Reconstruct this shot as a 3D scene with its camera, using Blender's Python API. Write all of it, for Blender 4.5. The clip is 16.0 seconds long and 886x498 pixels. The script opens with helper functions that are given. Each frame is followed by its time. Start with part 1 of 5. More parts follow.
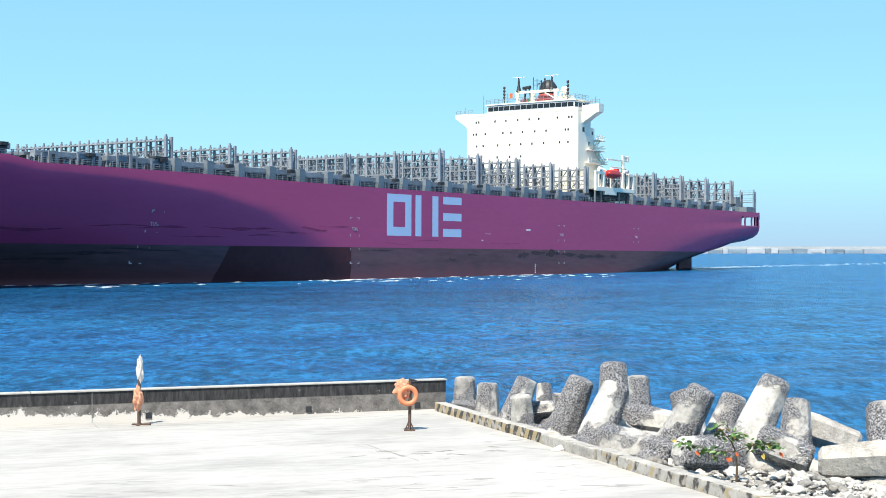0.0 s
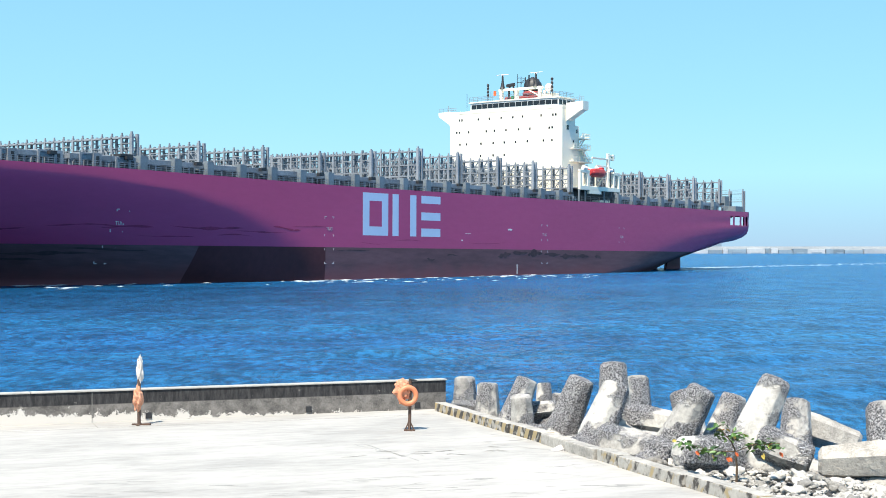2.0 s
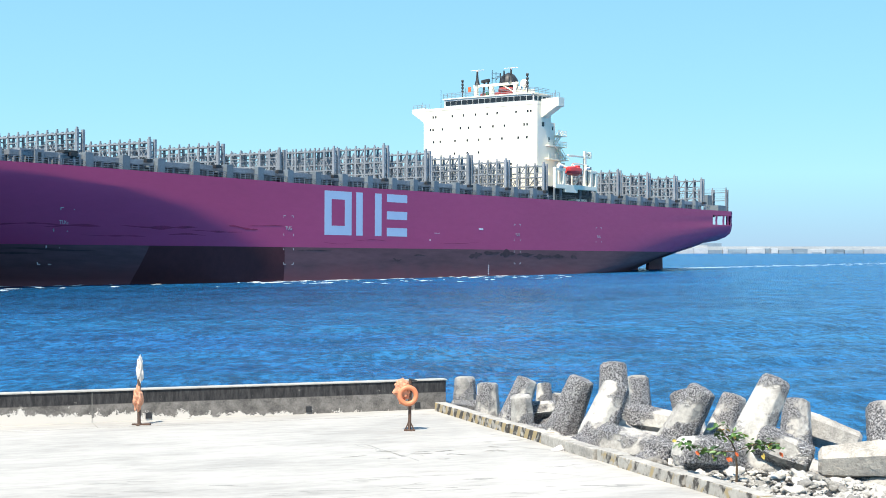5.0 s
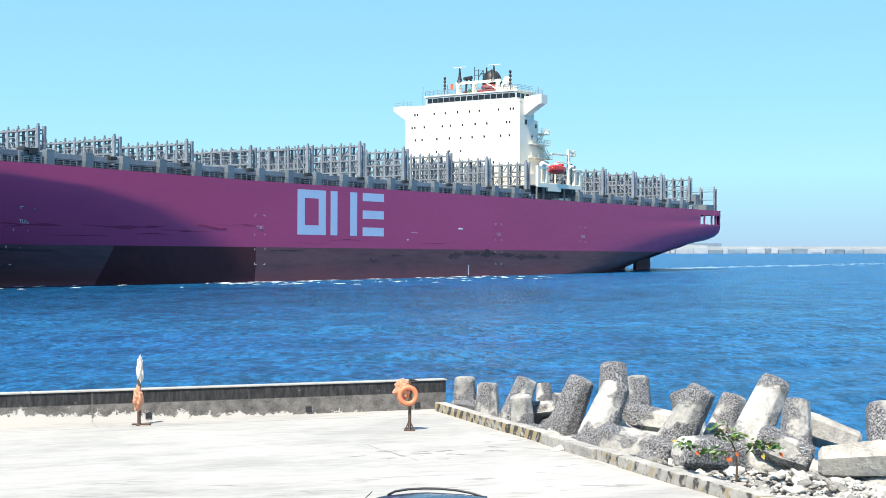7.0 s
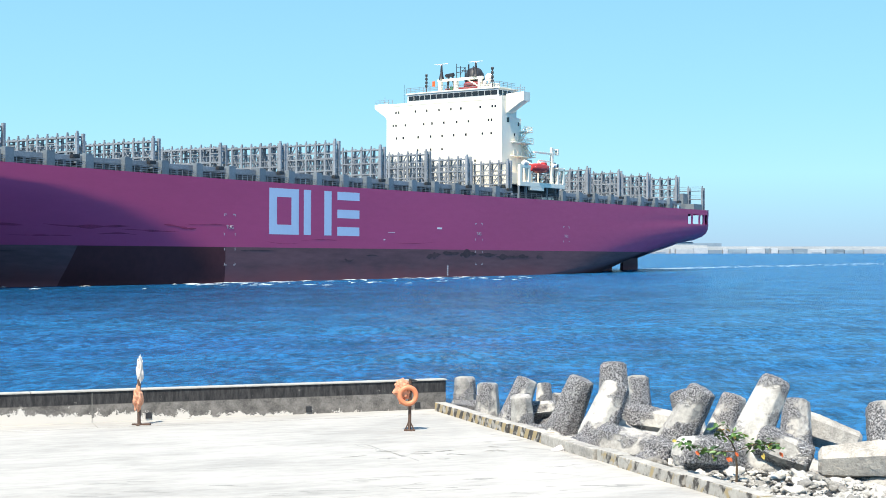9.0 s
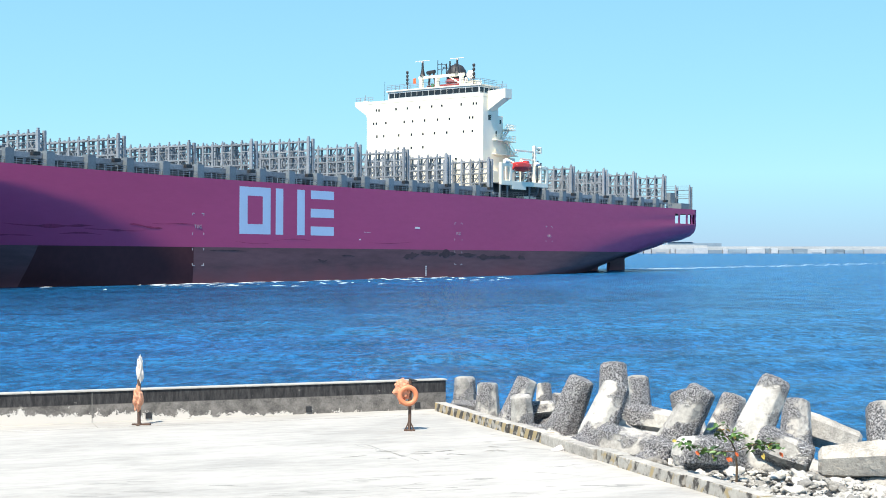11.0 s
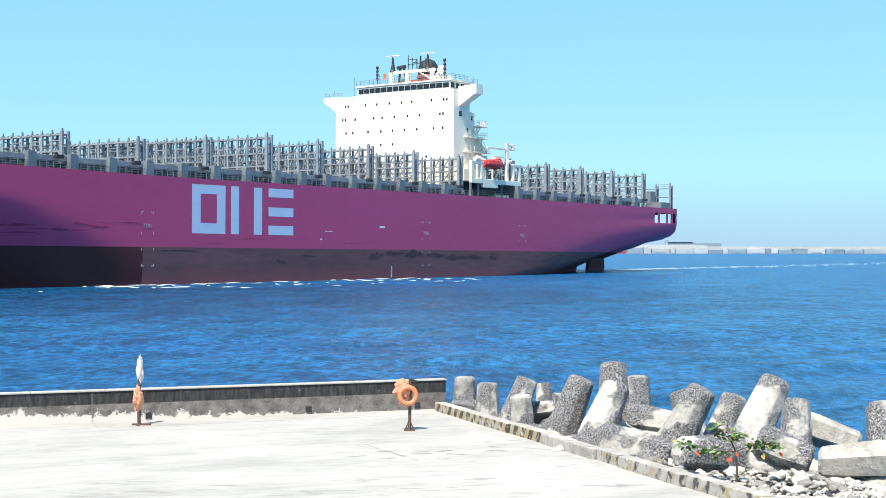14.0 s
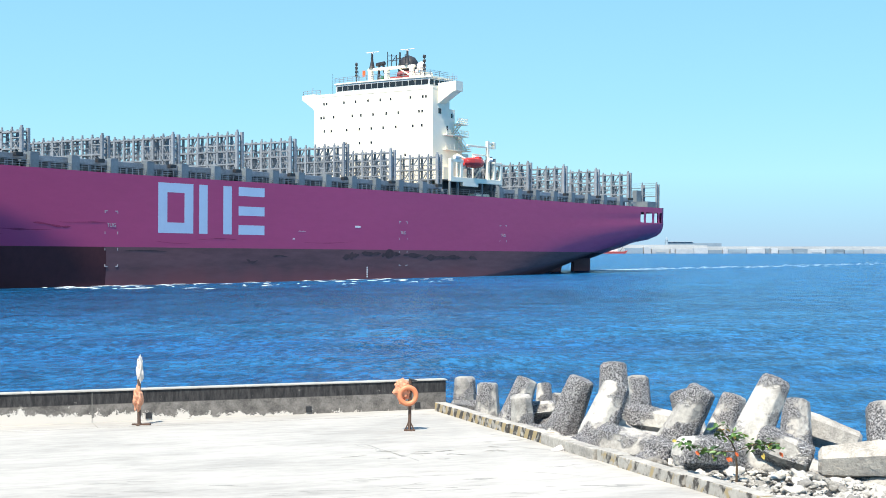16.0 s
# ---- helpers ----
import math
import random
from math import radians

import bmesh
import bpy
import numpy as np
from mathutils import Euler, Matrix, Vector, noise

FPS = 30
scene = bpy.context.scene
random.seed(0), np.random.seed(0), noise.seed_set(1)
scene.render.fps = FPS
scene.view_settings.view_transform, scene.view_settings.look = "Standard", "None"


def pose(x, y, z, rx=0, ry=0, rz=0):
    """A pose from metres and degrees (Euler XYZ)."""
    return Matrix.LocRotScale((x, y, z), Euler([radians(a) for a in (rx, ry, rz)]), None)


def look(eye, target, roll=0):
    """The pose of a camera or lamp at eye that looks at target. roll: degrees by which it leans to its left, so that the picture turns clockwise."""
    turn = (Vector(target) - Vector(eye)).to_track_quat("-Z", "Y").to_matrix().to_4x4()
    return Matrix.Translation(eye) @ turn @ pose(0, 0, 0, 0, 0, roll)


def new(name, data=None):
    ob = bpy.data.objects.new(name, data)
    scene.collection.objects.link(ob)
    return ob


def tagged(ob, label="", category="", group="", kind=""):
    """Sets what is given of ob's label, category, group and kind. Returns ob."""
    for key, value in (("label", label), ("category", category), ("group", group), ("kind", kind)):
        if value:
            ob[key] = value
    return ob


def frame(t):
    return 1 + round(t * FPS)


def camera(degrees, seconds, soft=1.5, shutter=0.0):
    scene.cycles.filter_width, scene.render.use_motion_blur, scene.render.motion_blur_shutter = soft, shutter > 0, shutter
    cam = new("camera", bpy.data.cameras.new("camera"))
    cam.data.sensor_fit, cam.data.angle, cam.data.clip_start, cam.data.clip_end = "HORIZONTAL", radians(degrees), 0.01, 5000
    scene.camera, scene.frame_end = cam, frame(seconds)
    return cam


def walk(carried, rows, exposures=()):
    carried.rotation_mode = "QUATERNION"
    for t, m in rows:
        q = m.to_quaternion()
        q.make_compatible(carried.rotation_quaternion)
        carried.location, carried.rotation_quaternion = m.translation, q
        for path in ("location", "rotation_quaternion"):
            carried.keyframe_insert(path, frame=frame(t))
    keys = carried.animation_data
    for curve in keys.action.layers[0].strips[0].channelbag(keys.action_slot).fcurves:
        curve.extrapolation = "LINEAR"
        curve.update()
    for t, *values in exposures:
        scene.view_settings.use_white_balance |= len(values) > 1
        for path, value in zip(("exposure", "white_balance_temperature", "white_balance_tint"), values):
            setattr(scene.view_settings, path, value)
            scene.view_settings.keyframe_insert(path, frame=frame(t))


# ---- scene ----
cam = camera(33.8, 16.0, soft=0.9)
EYE = look((0, 0, 6.0), (0, 100, 5.977))
walk(cam, [(0.0, EYE), (16.0, EYE)], exposures=[(0.0, 0.78), (16.0, 0.78)])

# ---- light ----
SUN_EL, SUN_AZ = radians(61), math.atan2(-0.42, -0.9075)
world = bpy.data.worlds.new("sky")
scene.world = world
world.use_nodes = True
wn = world.node_tree.nodes
sky = wn.new("ShaderNodeTexSky")
sky.sky_type, sky.sun_disc = "NISHITA", False
sky.sun_elevation, sky.sun_rotation = SUN_EL, SUN_AZ
sky.air_density, sky.dust_density, sky.ozone_density = 1.0, 0.0, 6.0
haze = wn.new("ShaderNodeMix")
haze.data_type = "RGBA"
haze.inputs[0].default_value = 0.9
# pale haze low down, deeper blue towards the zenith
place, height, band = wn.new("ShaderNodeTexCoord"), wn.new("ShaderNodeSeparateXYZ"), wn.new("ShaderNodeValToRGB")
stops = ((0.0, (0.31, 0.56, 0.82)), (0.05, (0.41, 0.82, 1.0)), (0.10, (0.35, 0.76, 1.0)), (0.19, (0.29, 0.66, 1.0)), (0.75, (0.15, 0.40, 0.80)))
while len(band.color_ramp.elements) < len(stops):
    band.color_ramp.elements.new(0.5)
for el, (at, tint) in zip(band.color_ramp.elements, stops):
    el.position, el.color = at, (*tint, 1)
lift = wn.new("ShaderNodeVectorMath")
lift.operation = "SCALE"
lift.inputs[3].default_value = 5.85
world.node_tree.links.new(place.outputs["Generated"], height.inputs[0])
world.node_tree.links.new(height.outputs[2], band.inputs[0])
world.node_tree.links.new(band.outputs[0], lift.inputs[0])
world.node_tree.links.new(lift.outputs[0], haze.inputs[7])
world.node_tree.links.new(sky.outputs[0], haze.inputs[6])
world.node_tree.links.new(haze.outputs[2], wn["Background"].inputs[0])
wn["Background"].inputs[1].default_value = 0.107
sun_data = bpy.data.lights.new("sun", "SUN")
sun_data.energy, sun_data.angle, sun_data.color = 5.0, radians(0.6), (1.0, 0.92, 0.79)
sun = new("sun", sun_data)
to_sun = Vector((math.sin(SUN_AZ) * math.cos(SUN_EL), math.cos(SUN_AZ) * math.cos(SUN_EL), math.sin(SUN_EL)))
sun.matrix_world = look(to_sun * 400, (0, 0, 0))


# ---- materials ----
def surface(name, base, other=None, scale=1.0, rough=0.6, metal=0.0, bump=0.0, fine=8.0, mix=0.6, coat=0.0, vary=0.0, spec=0.5, stretch=(1, 1, 1)):
    """Two scales of noise between two colours, fine relief, and a little difference from piece to piece."""
    m = bpy.data.materials.new(name)
    m.use_nodes = True
    n, l = m.node_tree.nodes, m.node_tree.links
    b = n["Principled BSDF"]
    tc, mp = n.new("ShaderNodeTexCoord"), n.new("ShaderNodeMapping")
    mp.inputs["Scale"].default_value = stretch
    l.new(tc.outputs["Object"], mp.inputs[0])
    big, small = n.new("ShaderNodeTexNoise"), n.new("ShaderNodeTexNoise")
    for tex, sc, det in ((big, scale, 6), (small, scale * fine, 5)):
        tex.inputs["Scale"].default_value, tex.inputs["Detail"].default_value, tex.inputs["Roughness"].default_value = sc, det, 0.65
        l.new(mp.outputs[0], tex.inputs["Vector"])
    add = n.new("ShaderNodeMath")
    add.operation = "MULTIPLY_ADD"
    l.new(small.outputs[0], add.inputs[0])
    add.inputs[1].default_value = 0.5
    l.new(big.outputs[0], add.inputs[2])
    ramp = n.new("ShaderNodeMapRange")
    ramp.inputs[1].default_value, ramp.inputs[2].default_value = 0.75 - mix * 0.5, 0.75 + (1 - mix) * 0.5
    l.new(add.outputs[0], ramp.inputs[0])
    col = n.new("ShaderNodeMix")
    col.data_type = "RGBA"
    other = other or tuple(c * 0.75 for c in base)
    col.inputs[6].default_value, col.inputs[7].default_value = (*other, 1), (*base, 1)
    l.new(ramp.outputs[0], col.inputs[0])
    out = col.outputs[2]
    if vary:
        info, rng, mul = n.new("ShaderNodeObjectInfo"), n.new("ShaderNodeMapRange"), n.new("ShaderNodeMix")
        rng.inputs[3].default_value, rng.inputs[4].default_value = 1 - vary, 1 + vary
        l.new(info.outputs["Random"], rng.inputs[0])
        mul.data_type, mul.blend_type = "RGBA", "MULTIPLY"
        mul.inputs[0].default_value = 1.0
        l.new(out, mul.inputs[6])
        l.new(rng.outputs[0], mul.inputs[7])
        out = mul.outputs[2]
    l.new(out, b.inputs["Base Color"])
    rr = n.new("ShaderNodeMapRange")
    rr.inputs[3].default_value, rr.inputs[4].default_value = min(1, rough + 0.12), max(0.02, rough - 0.08)
    l.new(small.outputs[0], rr.inputs[0])
    l.new(rr.outputs[0], b.inputs["Roughness"])
    b.inputs["Metallic"].default_value = metal
    b.inputs["Coat Weight"].default_value = coat
    b.inputs["Specular IOR Level"].default_value = spec
    if bump:
        bp = n.new("ShaderNodeBump")
        bp.inputs["Distance"].default_value = bump
        bp.inputs["Strength"].default_value = 0.8
        l.new(add.outputs[0], bp.inputs["Height"])
        l.new(bp.outputs[0], b.inputs["Normal"])
    return m


MAGENTA = surface("magenta_hull_paint", (0.50, 0.056, 0.172), (0.43, 0.048, 0.148), 0.08, 0.45, fine=14, stretch=(0.3, 1, 1))
BOOT = surface("faded_brown_antifouling", (0.185, 0.088, 0.100), (0.080, 0.042, 0.050), 0.10, 0.75, fine=9, spec=0.35, stretch=(0.25, 1, 1.4))


def redden_low(m, lo, hi, red):
    """A redder band of older paint just above the waterline, with an uneven edge."""
    n, l = m.node_tree.nodes, m.node_tree.links
    b = n["Principled BSDF"]
    src = b.inputs["Base Color"].links[0].from_socket
    tc, sep, tex, add, rng, mix = (n.new("ShaderNodeTexCoord"), n.new("ShaderNodeSeparateXYZ"), n.new("ShaderNodeTexNoise"), n.new("ShaderNodeMath"), n.new("ShaderNodeMapRange"), n.new("ShaderNodeMix"))
    l.new(tc.outputs["Object"], sep.inputs[0])
    l.new(tc.outputs["Object"], tex.inputs["Vector"])
    tex.inputs["Scale"].default_value, tex.inputs["Detail"].default_value = 0.25, 6
    add.operation = "MULTIPLY_ADD"
    add.inputs[1].default_value = 3.0
    l.new(tex.outputs[0], add.inputs[0])
    l.new(sep.outputs[2], add.inputs[2])
    rng.inputs[1].default_value, rng.inputs[2].default_value = hi + 1.5, lo + 1.5
    l.new(add.outputs[0], rng.inputs[0])
    mix.data_type = "RGBA"
    l.new(rng.outputs[0], mix.inputs[0])
    l.new(src, mix.inputs[6])
    mix.inputs[7].default_value = (*red, 1)
    l.new(mix.outputs[2], b.inputs["Base Color"])


redden_low(BOOT, 0.4, 3.0, (0.20, 0.068, 0.078))
BOOT_DARK = surface("fresh_dark_antifouling", (0.10, 0.032, 0.038), (0.072, 0.025, 0.03), 0.1, 0.8, fine=9, spec=0.2)
SCUFF = surface("rubber_scuff", (0.20, 0.02, 0.065), (0.46, 0.04, 0.13), 0.5, 0.8)
BOOT_SCUFF = surface("dark_boot_scuff", (0.045, 0.024, 0.029), (0.10, 0.05, 0.058), 0.5, 0.8)
TICK = surface("dull_white_paint", (0.55, 0.50, 0.50), (0.42, 0.34, 0.38), 1.0, 0.6)
WHITE_MARK = surface("white_hull_paint", (0.90, 0.82, 0.78), (0.82, 0.75, 0.72), 0.4, 0.5)
# white mark paint with the blue of skylight put into its colour
MARK_BLUE = surface("skylit_white_hull_paint", (0.58, 0.66, 0.82), (0.53, 0.61, 0.77), 0.4, 0.5)
CREAM = surface("cream_white_paint", (0.88, 0.83, 0.70), (0.84, 0.78, 0.63), 0.15, 0.5, fine=12)
GREY = surface("grey_deck_paint", (0.20, 0.235, 0.26), (0.13, 0.155, 0.175), 0.3, 0.6, fine=8, vary=0.12)
GREY_LIGHT = surface("galvanised_grey", (0.30, 0.325, 0.355), (0.15, 0.168, 0.19), 0.6, 0.55, metal=0.0, vary=0.15)
PALE_GREY = surface("pale_grey_paint", (0.56, 0.57, 0.56), (0.48, 0.49, 0.49), 0.3, 0.5)
GREY_PALE = surface("worn_galvanised_steel", (0.32, 0.335, 0.35), (0.15, 0.16, 0.17), 0.8, 0.5, vary=0.25)
DECK = surface("dark_deck_paint_and_gap_shade", (0.16, 0.18, 0.19), (0.11, 0.12, 0.13), 0.4, 0.7)
BLACK = surface("black_paint_and_shade", (0.02, 0.02, 0.024), (0.04, 0.04, 0.04), 0.8, 0.5)
RED = surface("orange_red_lifeboat_shell", (0.60, 0.045, 0.04), (0.50, 0.04, 0.035), 0.6, 0.4)
FUNNEL = surface("dull_red_funnel_paint", (0.36, 0.06, 0.05), (0.26, 0.05, 0.05), 0.4, 0.5)
GREEN = surface("green_lamp_paint", (0.02, 0.16, 0.06), None, 1.0, 0.5)
SHIP_GLASS = surface("dark_ship_glass", (0.012, 0.014, 0.018), (0.02, 0.022, 0.026), 1.0, 0.08)
SLAB = surface("sun_bleached_concrete", (0.47, 0.450, 0.415), (0.25, 0.242, 0.226), 0.3, 0.85, bump=0.01, fine=9, mix=0.56, stretch=(0.5, 1.5, 1))
STAIN = surface("dirt_in_joints", (0.22, 0.21, 0.19), (0.34, 0.33, 0.30), 2.0, 0.9)
SMEAR = surface("thin_grey_dirt_film", (0.34, 0.33, 0.305), (0.20, 0.197, 0.185), 1.6, 0.9, fine=12, mix=0.5)
TYRE_MARK = surface("faint_grey_stain", (0.29, 0.28, 0.26), (0.40, 0.385, 0.355), 2.5, 0.85, fine=5, mix=0.55)
TETRA = surface("weathered_concrete", (0.68, 0.65, 0.59), (0.20, 0.19, 0.18), 0.9, 0.9, bump=0.035, fine=12, mix=0.52, vary=0.2)
BARE = surface("bare_weathered_concrete", (0.56, 0.52, 0.46), (0.15, 0.142, 0.13), 1.6, 0.9, bump=0.03, fine=14, mix=0.55)


def add_crust(m):
    """Pale barnacle crust in patches over darker concrete."""
    n, l = m.node_tree.nodes, m.node_tree.links
    b = n["Principled BSDF"]
    src = b.inputs["Base Color"].links[0].from_socket
    tc, info, shift = n.new("ShaderNodeTexCoord"), n.new("ShaderNodeObjectInfo"), n.new("ShaderNodeVectorMath")
    shift.operation = "ADD"
    l.new(tc.outputs["Object"], shift.inputs[0])
    spread = n.new("ShaderNodeMath")
    spread.operation = "MULTIPLY"
    spread.inputs[1].default_value = 37.0
    l.new(info.outputs["Random"], spread.inputs[0])
    l.new(spread.outputs[0], shift.inputs[1])
    masks = []
    for sc, lo, hi in ((0.7, 0.45, 0.51), (26.0, 0.40, 0.60)):
        tex, rng = n.new("ShaderNodeTexNoise"), n.new("ShaderNodeMapRange")
        tex.inputs["Scale"].default_value, tex.inputs["Detail"].default_value, tex.inputs["Roughness"].default_value = sc, 5, 0.6
        l.new(shift.outputs[0], tex.inputs["Vector"])
        rng.inputs[1].default_value, rng.inputs[2].default_value = lo, hi
        l.new(tex.outputs[0], rng.inputs[0])
        masks.append(rng.outputs[0])
    spot = n.new("ShaderNodeMix")
    spot.data_type = "RGBA"
    spot.inputs[6].default_value, spot.inputs[7].default_value = (0.11, 0.108, 0.114, 1), (0.60, 0.59, 0.60, 1)
    l.new(masks[1], spot.inputs[0])
    mix = n.new("ShaderNodeMix")
    mix.data_type = "RGBA"
    l.new(masks[0], mix.inputs[0])
    l.new(src, mix.inputs[6])
    l.new(spot.outputs[2], mix.inputs[7])
    l.new(mix.outputs[2], b.inputs["Base Color"])
    mul, bp = n.new("ShaderNodeMath"), n.new("ShaderNodeBump")
    mul.operation = "MULTIPLY"
    l.new(masks[0], mul.inputs[0])
    l.new(masks[1], mul.inputs[1])
    bp.inputs["Distance"].default_value = 0.07
    l.new(mul.outputs[0], bp.inputs["Height"])
    l.new(b.inputs["Normal"].links[0].from_socket, bp.inputs["Normal"])
    l.new(bp.outputs[0], b.inputs["Normal"])


add_crust(TETRA)
STONE = surface("grey_rubble_stone", (0.62, 0.59, 0.53), (0.16, 0.155, 0.15), 1.8, 0.85, bump=0.03, fine=6, mix=0.5, vary=0.5)
GRAVEL = surface("mixed_gravel", (0.64, 0.61, 0.55), (0.13, 0.125, 0.12), 3.5, 0.85, bump=0.01, fine=5, mix=0.5)
# bank colour kept dark to paint the shade in gaps between stones
GAP_STONE = surface("gap_shade_rubble", (0.10, 0.095, 0.09), (0.04, 0.04, 0.04), 1.6, 0.7, bump=0.05)
CAP = surface("pale_wall_cap", (0.42, 0.40, 0.37), (0.27, 0.26, 0.24), 1.2, 0.85, bump=0.008)
WORN_CAP = surface("weathered_kerb_cement", (0.52, 0.49, 0.44), (0.17, 0.16, 0.145), 2.2, 0.9, bump=0.02, fine=6, mix=0.45)
RUST = surface("rusty_steel", (0.13, 0.075, 0.05), (0.06, 0.045, 0.04), 6.0, 0.8, bump=0.004)
ORANGE = surface("faded_orange_plastic", (0.72, 0.22, 0.09), (0.62, 0.26, 0.15), 5.0, 0.5)
ORANGE_CLOTH = surface("faded_orange_cloth", (0.66, 0.27, 0.15), (0.60, 0.35, 0.24), 5.0, 0.8, bump=0.02)
PALE_CLOTH = surface("pale_worn_sheet", (0.72, 0.68, 0.64), (0.55, 0.48, 0.44), 6.0, 0.8, bump=0.02)
SPRAY = surface("white_spray", (0.80, 0.82, 0.82), (0.40, 0.46, 0.50), 1.5, 0.7)
FOAM = surface("sea_foam", (0.34, 0.43, 0.50), (0.12, 0.24, 0.36), 1.2, 0.7, bump=0.03)
# blue distance haze is put into both far colours; the darker paints shade
FAR_PALE = surface("far_hazy_pale_concrete", (0.46, 0.48, 0.49), (0.34, 0.37, 0.39), 0.05, 0.9, vary=0.15)
FAR_DARK = surface("far_hazy_shaded_concrete", (0.24, 0.31, 0.36), (0.18, 0.24, 0.29), 0.05, 0.9, vary=0.2)
LEAF = surface("green_leaf", (0.07, 0.16, 0.03), (0.05, 0.10, 0.02), 6.0, 0.45, vary=0.35)
LEAF_RED = surface("orange_red_leaf", (0.60, 0.12, 0.03), (0.50, 0.10, 0.03), 6.0, 0.5, vary=0.2)
LEAF_YELLOW = surface("yellow_leaf", (0.60, 0.46, 0.10), (0.50, 0.36, 0.08), 6.0, 0.5, vary=0.2)
BARK = surface("brown_bark", (0.12, 0.08, 0.05), (0.07, 0.05, 0.03), 12.0, 0.85, bump=0.004)
CAR_PAINT = surface("dark_blue_metallic_paint", (0.009, 0.015, 0.050), (0.008, 0.013, 0.042), 3.0, 0.16, metal=0.0, coat=0.35, spec=0.25)
CAR_GLASS = surface("tinted_car_glass", (0.008, 0.010, 0.013), (0.012, 0.014, 0.018), 2.0, 0.05, spec=0.2)
TYRE = surface("black_rubber", (0.02, 0.02, 0.02), (0.035, 0.035, 0.035), 10.0, 0.85)
CHROME = surface("bright_alloy", (0.6, 0.6, 0.62), (0.5, 0.5, 0.52), 5.0, 0.25, metal=1.0)
LAMP_RED = surface("red_lamp_plastic", (0.35, 0.01, 0.01), (0.25, 0.01, 0.01), 5.0, 0.2)


def water_material():
    m = bpy.data.materials.new("blue_sea_water")
    m.use_nodes = True
    n, l = m.node_tree.nodes, m.node_tree.links
    b = n["Principled BSDF"]
    tc = n.new("ShaderNodeTexCoord")
    heights = []
    for sx, sy, sc, det, amp in ((0.9, 0.9, 0.14, 4, 0.3), (1.4, 0.9, 0.7, 6, 0.5), (1.4, 1.0, 3.0, 5, 0.2)):
        mp, tex, mu = n.new("ShaderNodeMapping"), n.new("ShaderNodeTexNoise"), n.new("ShaderNodeMath")
        mp.inputs["Scale"].default_value = (sx, sy, 1)
        mp.inputs["Rotation"].default_value = (0, 0, radians(-8))
        tex.inputs["Scale"].default_value, tex.inputs["Detail"].default_value, tex.inputs["Roughness"].default_value = sc, det, 0.6
        l.new(tc.outputs["Object"], mp.inputs[0])
        l.new(mp.outputs[0], tex.inputs["Vector"])
        mu.operation = "MULTIPLY"
        mu.inputs[1].default_value = amp
        l.new(tex.outputs[0], mu.inputs[0])
        heights.append(mu)
    s1, s2 = n.new("ShaderNodeMath"), n.new("ShaderNodeMath")
    l.new(heights[0].outputs[0], s1.inputs[0])
    l.new(heights[1].outputs[0], s1.inputs[1])
    l.new(s1.outputs[0], s2.inputs[0])
    l.new(heights[2].outputs[0], s2.inputs[1])
    bp = n.new("ShaderNodeBump")
    bp.inputs["Distance"].default_value, bp.inputs["Strength"].default_value = 1.2, 1.0
    l.new(s2.outputs[0], bp.inputs["Height"])
    l.new(bp.outputs[0], b.inputs["Normal"])
    # broad patches of greener and bluer water; the chop's light and shade painted in
    def field(sx, sy, sc, det):
        mp, tex = n.new("ShaderNodeMapping"), n.new("ShaderNodeTexNoise")
        mp.inputs["Scale"].default_value = (sx, sy, 1)
        tex.inputs["Scale"].default_value, tex.inputs["Detail"].default_value, tex.inputs["Roughness"].default_value = sc, det, 0.7
        l.new(tc.outputs["Object"], mp.inputs[0])
        l.new(mp.outputs[0], tex.inputs["Vector"])
        return tex.outputs[0]

    def blend(fac, lo, hi, c0, c1):
        rng, mix = n.new("ShaderNodeMapRange"), n.new("ShaderNodeMix")
        rng.inputs[1].default_value, rng.inputs[2].default_value = lo, hi
        l.new(fac, rng.inputs[0])
        mix.data_type = "RGBA"
        for sock, c in ((mix.inputs[6], c0), (mix.inputs[7], c1)):
            if isinstance(c, tuple):
                sock.default_value = c
            else:
                l.new(c, sock)
        l.new(rng.outputs[0], mix.inputs[0])
        return mix.outputs[2]
    broad = field(0.02, 0.06, 1.0, 4)
    near, far = field(1.7, 0.75, 1.3, 8), field(1.4, 0.7, 0.5, 7)
    chop = near
    for wide, weight in ((far, 0.7), (field(1.2, 0.6, 0.13, 8), 0.55)):
        total = n.new("ShaderNodeMath")
        total.operation = "MULTIPLY_ADD"
        total.inputs[1].default_value = weight
        l.new(wide, total.inputs[0])
        l.new(chop, total.inputs[2])
        chop = total.outputs[0]
    light = blend(broad, 0.35, 0.65, (0.018, 0.140, 0.365, 1), (0.019, 0.162, 0.36, 1))
    deep = blend(broad, 0.35, 0.65, (0.004, 0.040, 0.115, 1), (0.004, 0.048, 0.115, 1))
    # the hull's dark reflection painted into the water colour, with streaky borders
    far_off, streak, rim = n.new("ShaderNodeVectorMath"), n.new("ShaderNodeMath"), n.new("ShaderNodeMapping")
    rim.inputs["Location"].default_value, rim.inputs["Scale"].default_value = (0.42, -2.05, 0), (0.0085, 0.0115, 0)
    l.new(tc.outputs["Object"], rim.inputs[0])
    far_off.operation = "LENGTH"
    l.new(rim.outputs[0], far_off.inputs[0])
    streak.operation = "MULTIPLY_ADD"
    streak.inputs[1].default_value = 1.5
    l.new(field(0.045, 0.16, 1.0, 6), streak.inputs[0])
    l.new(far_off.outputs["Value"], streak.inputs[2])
    hull_reflection = blend(chop, 1.0, 1.26, (0.002, 0.022, 0.055, 1), (0.011, 0.094, 0.225, 1))
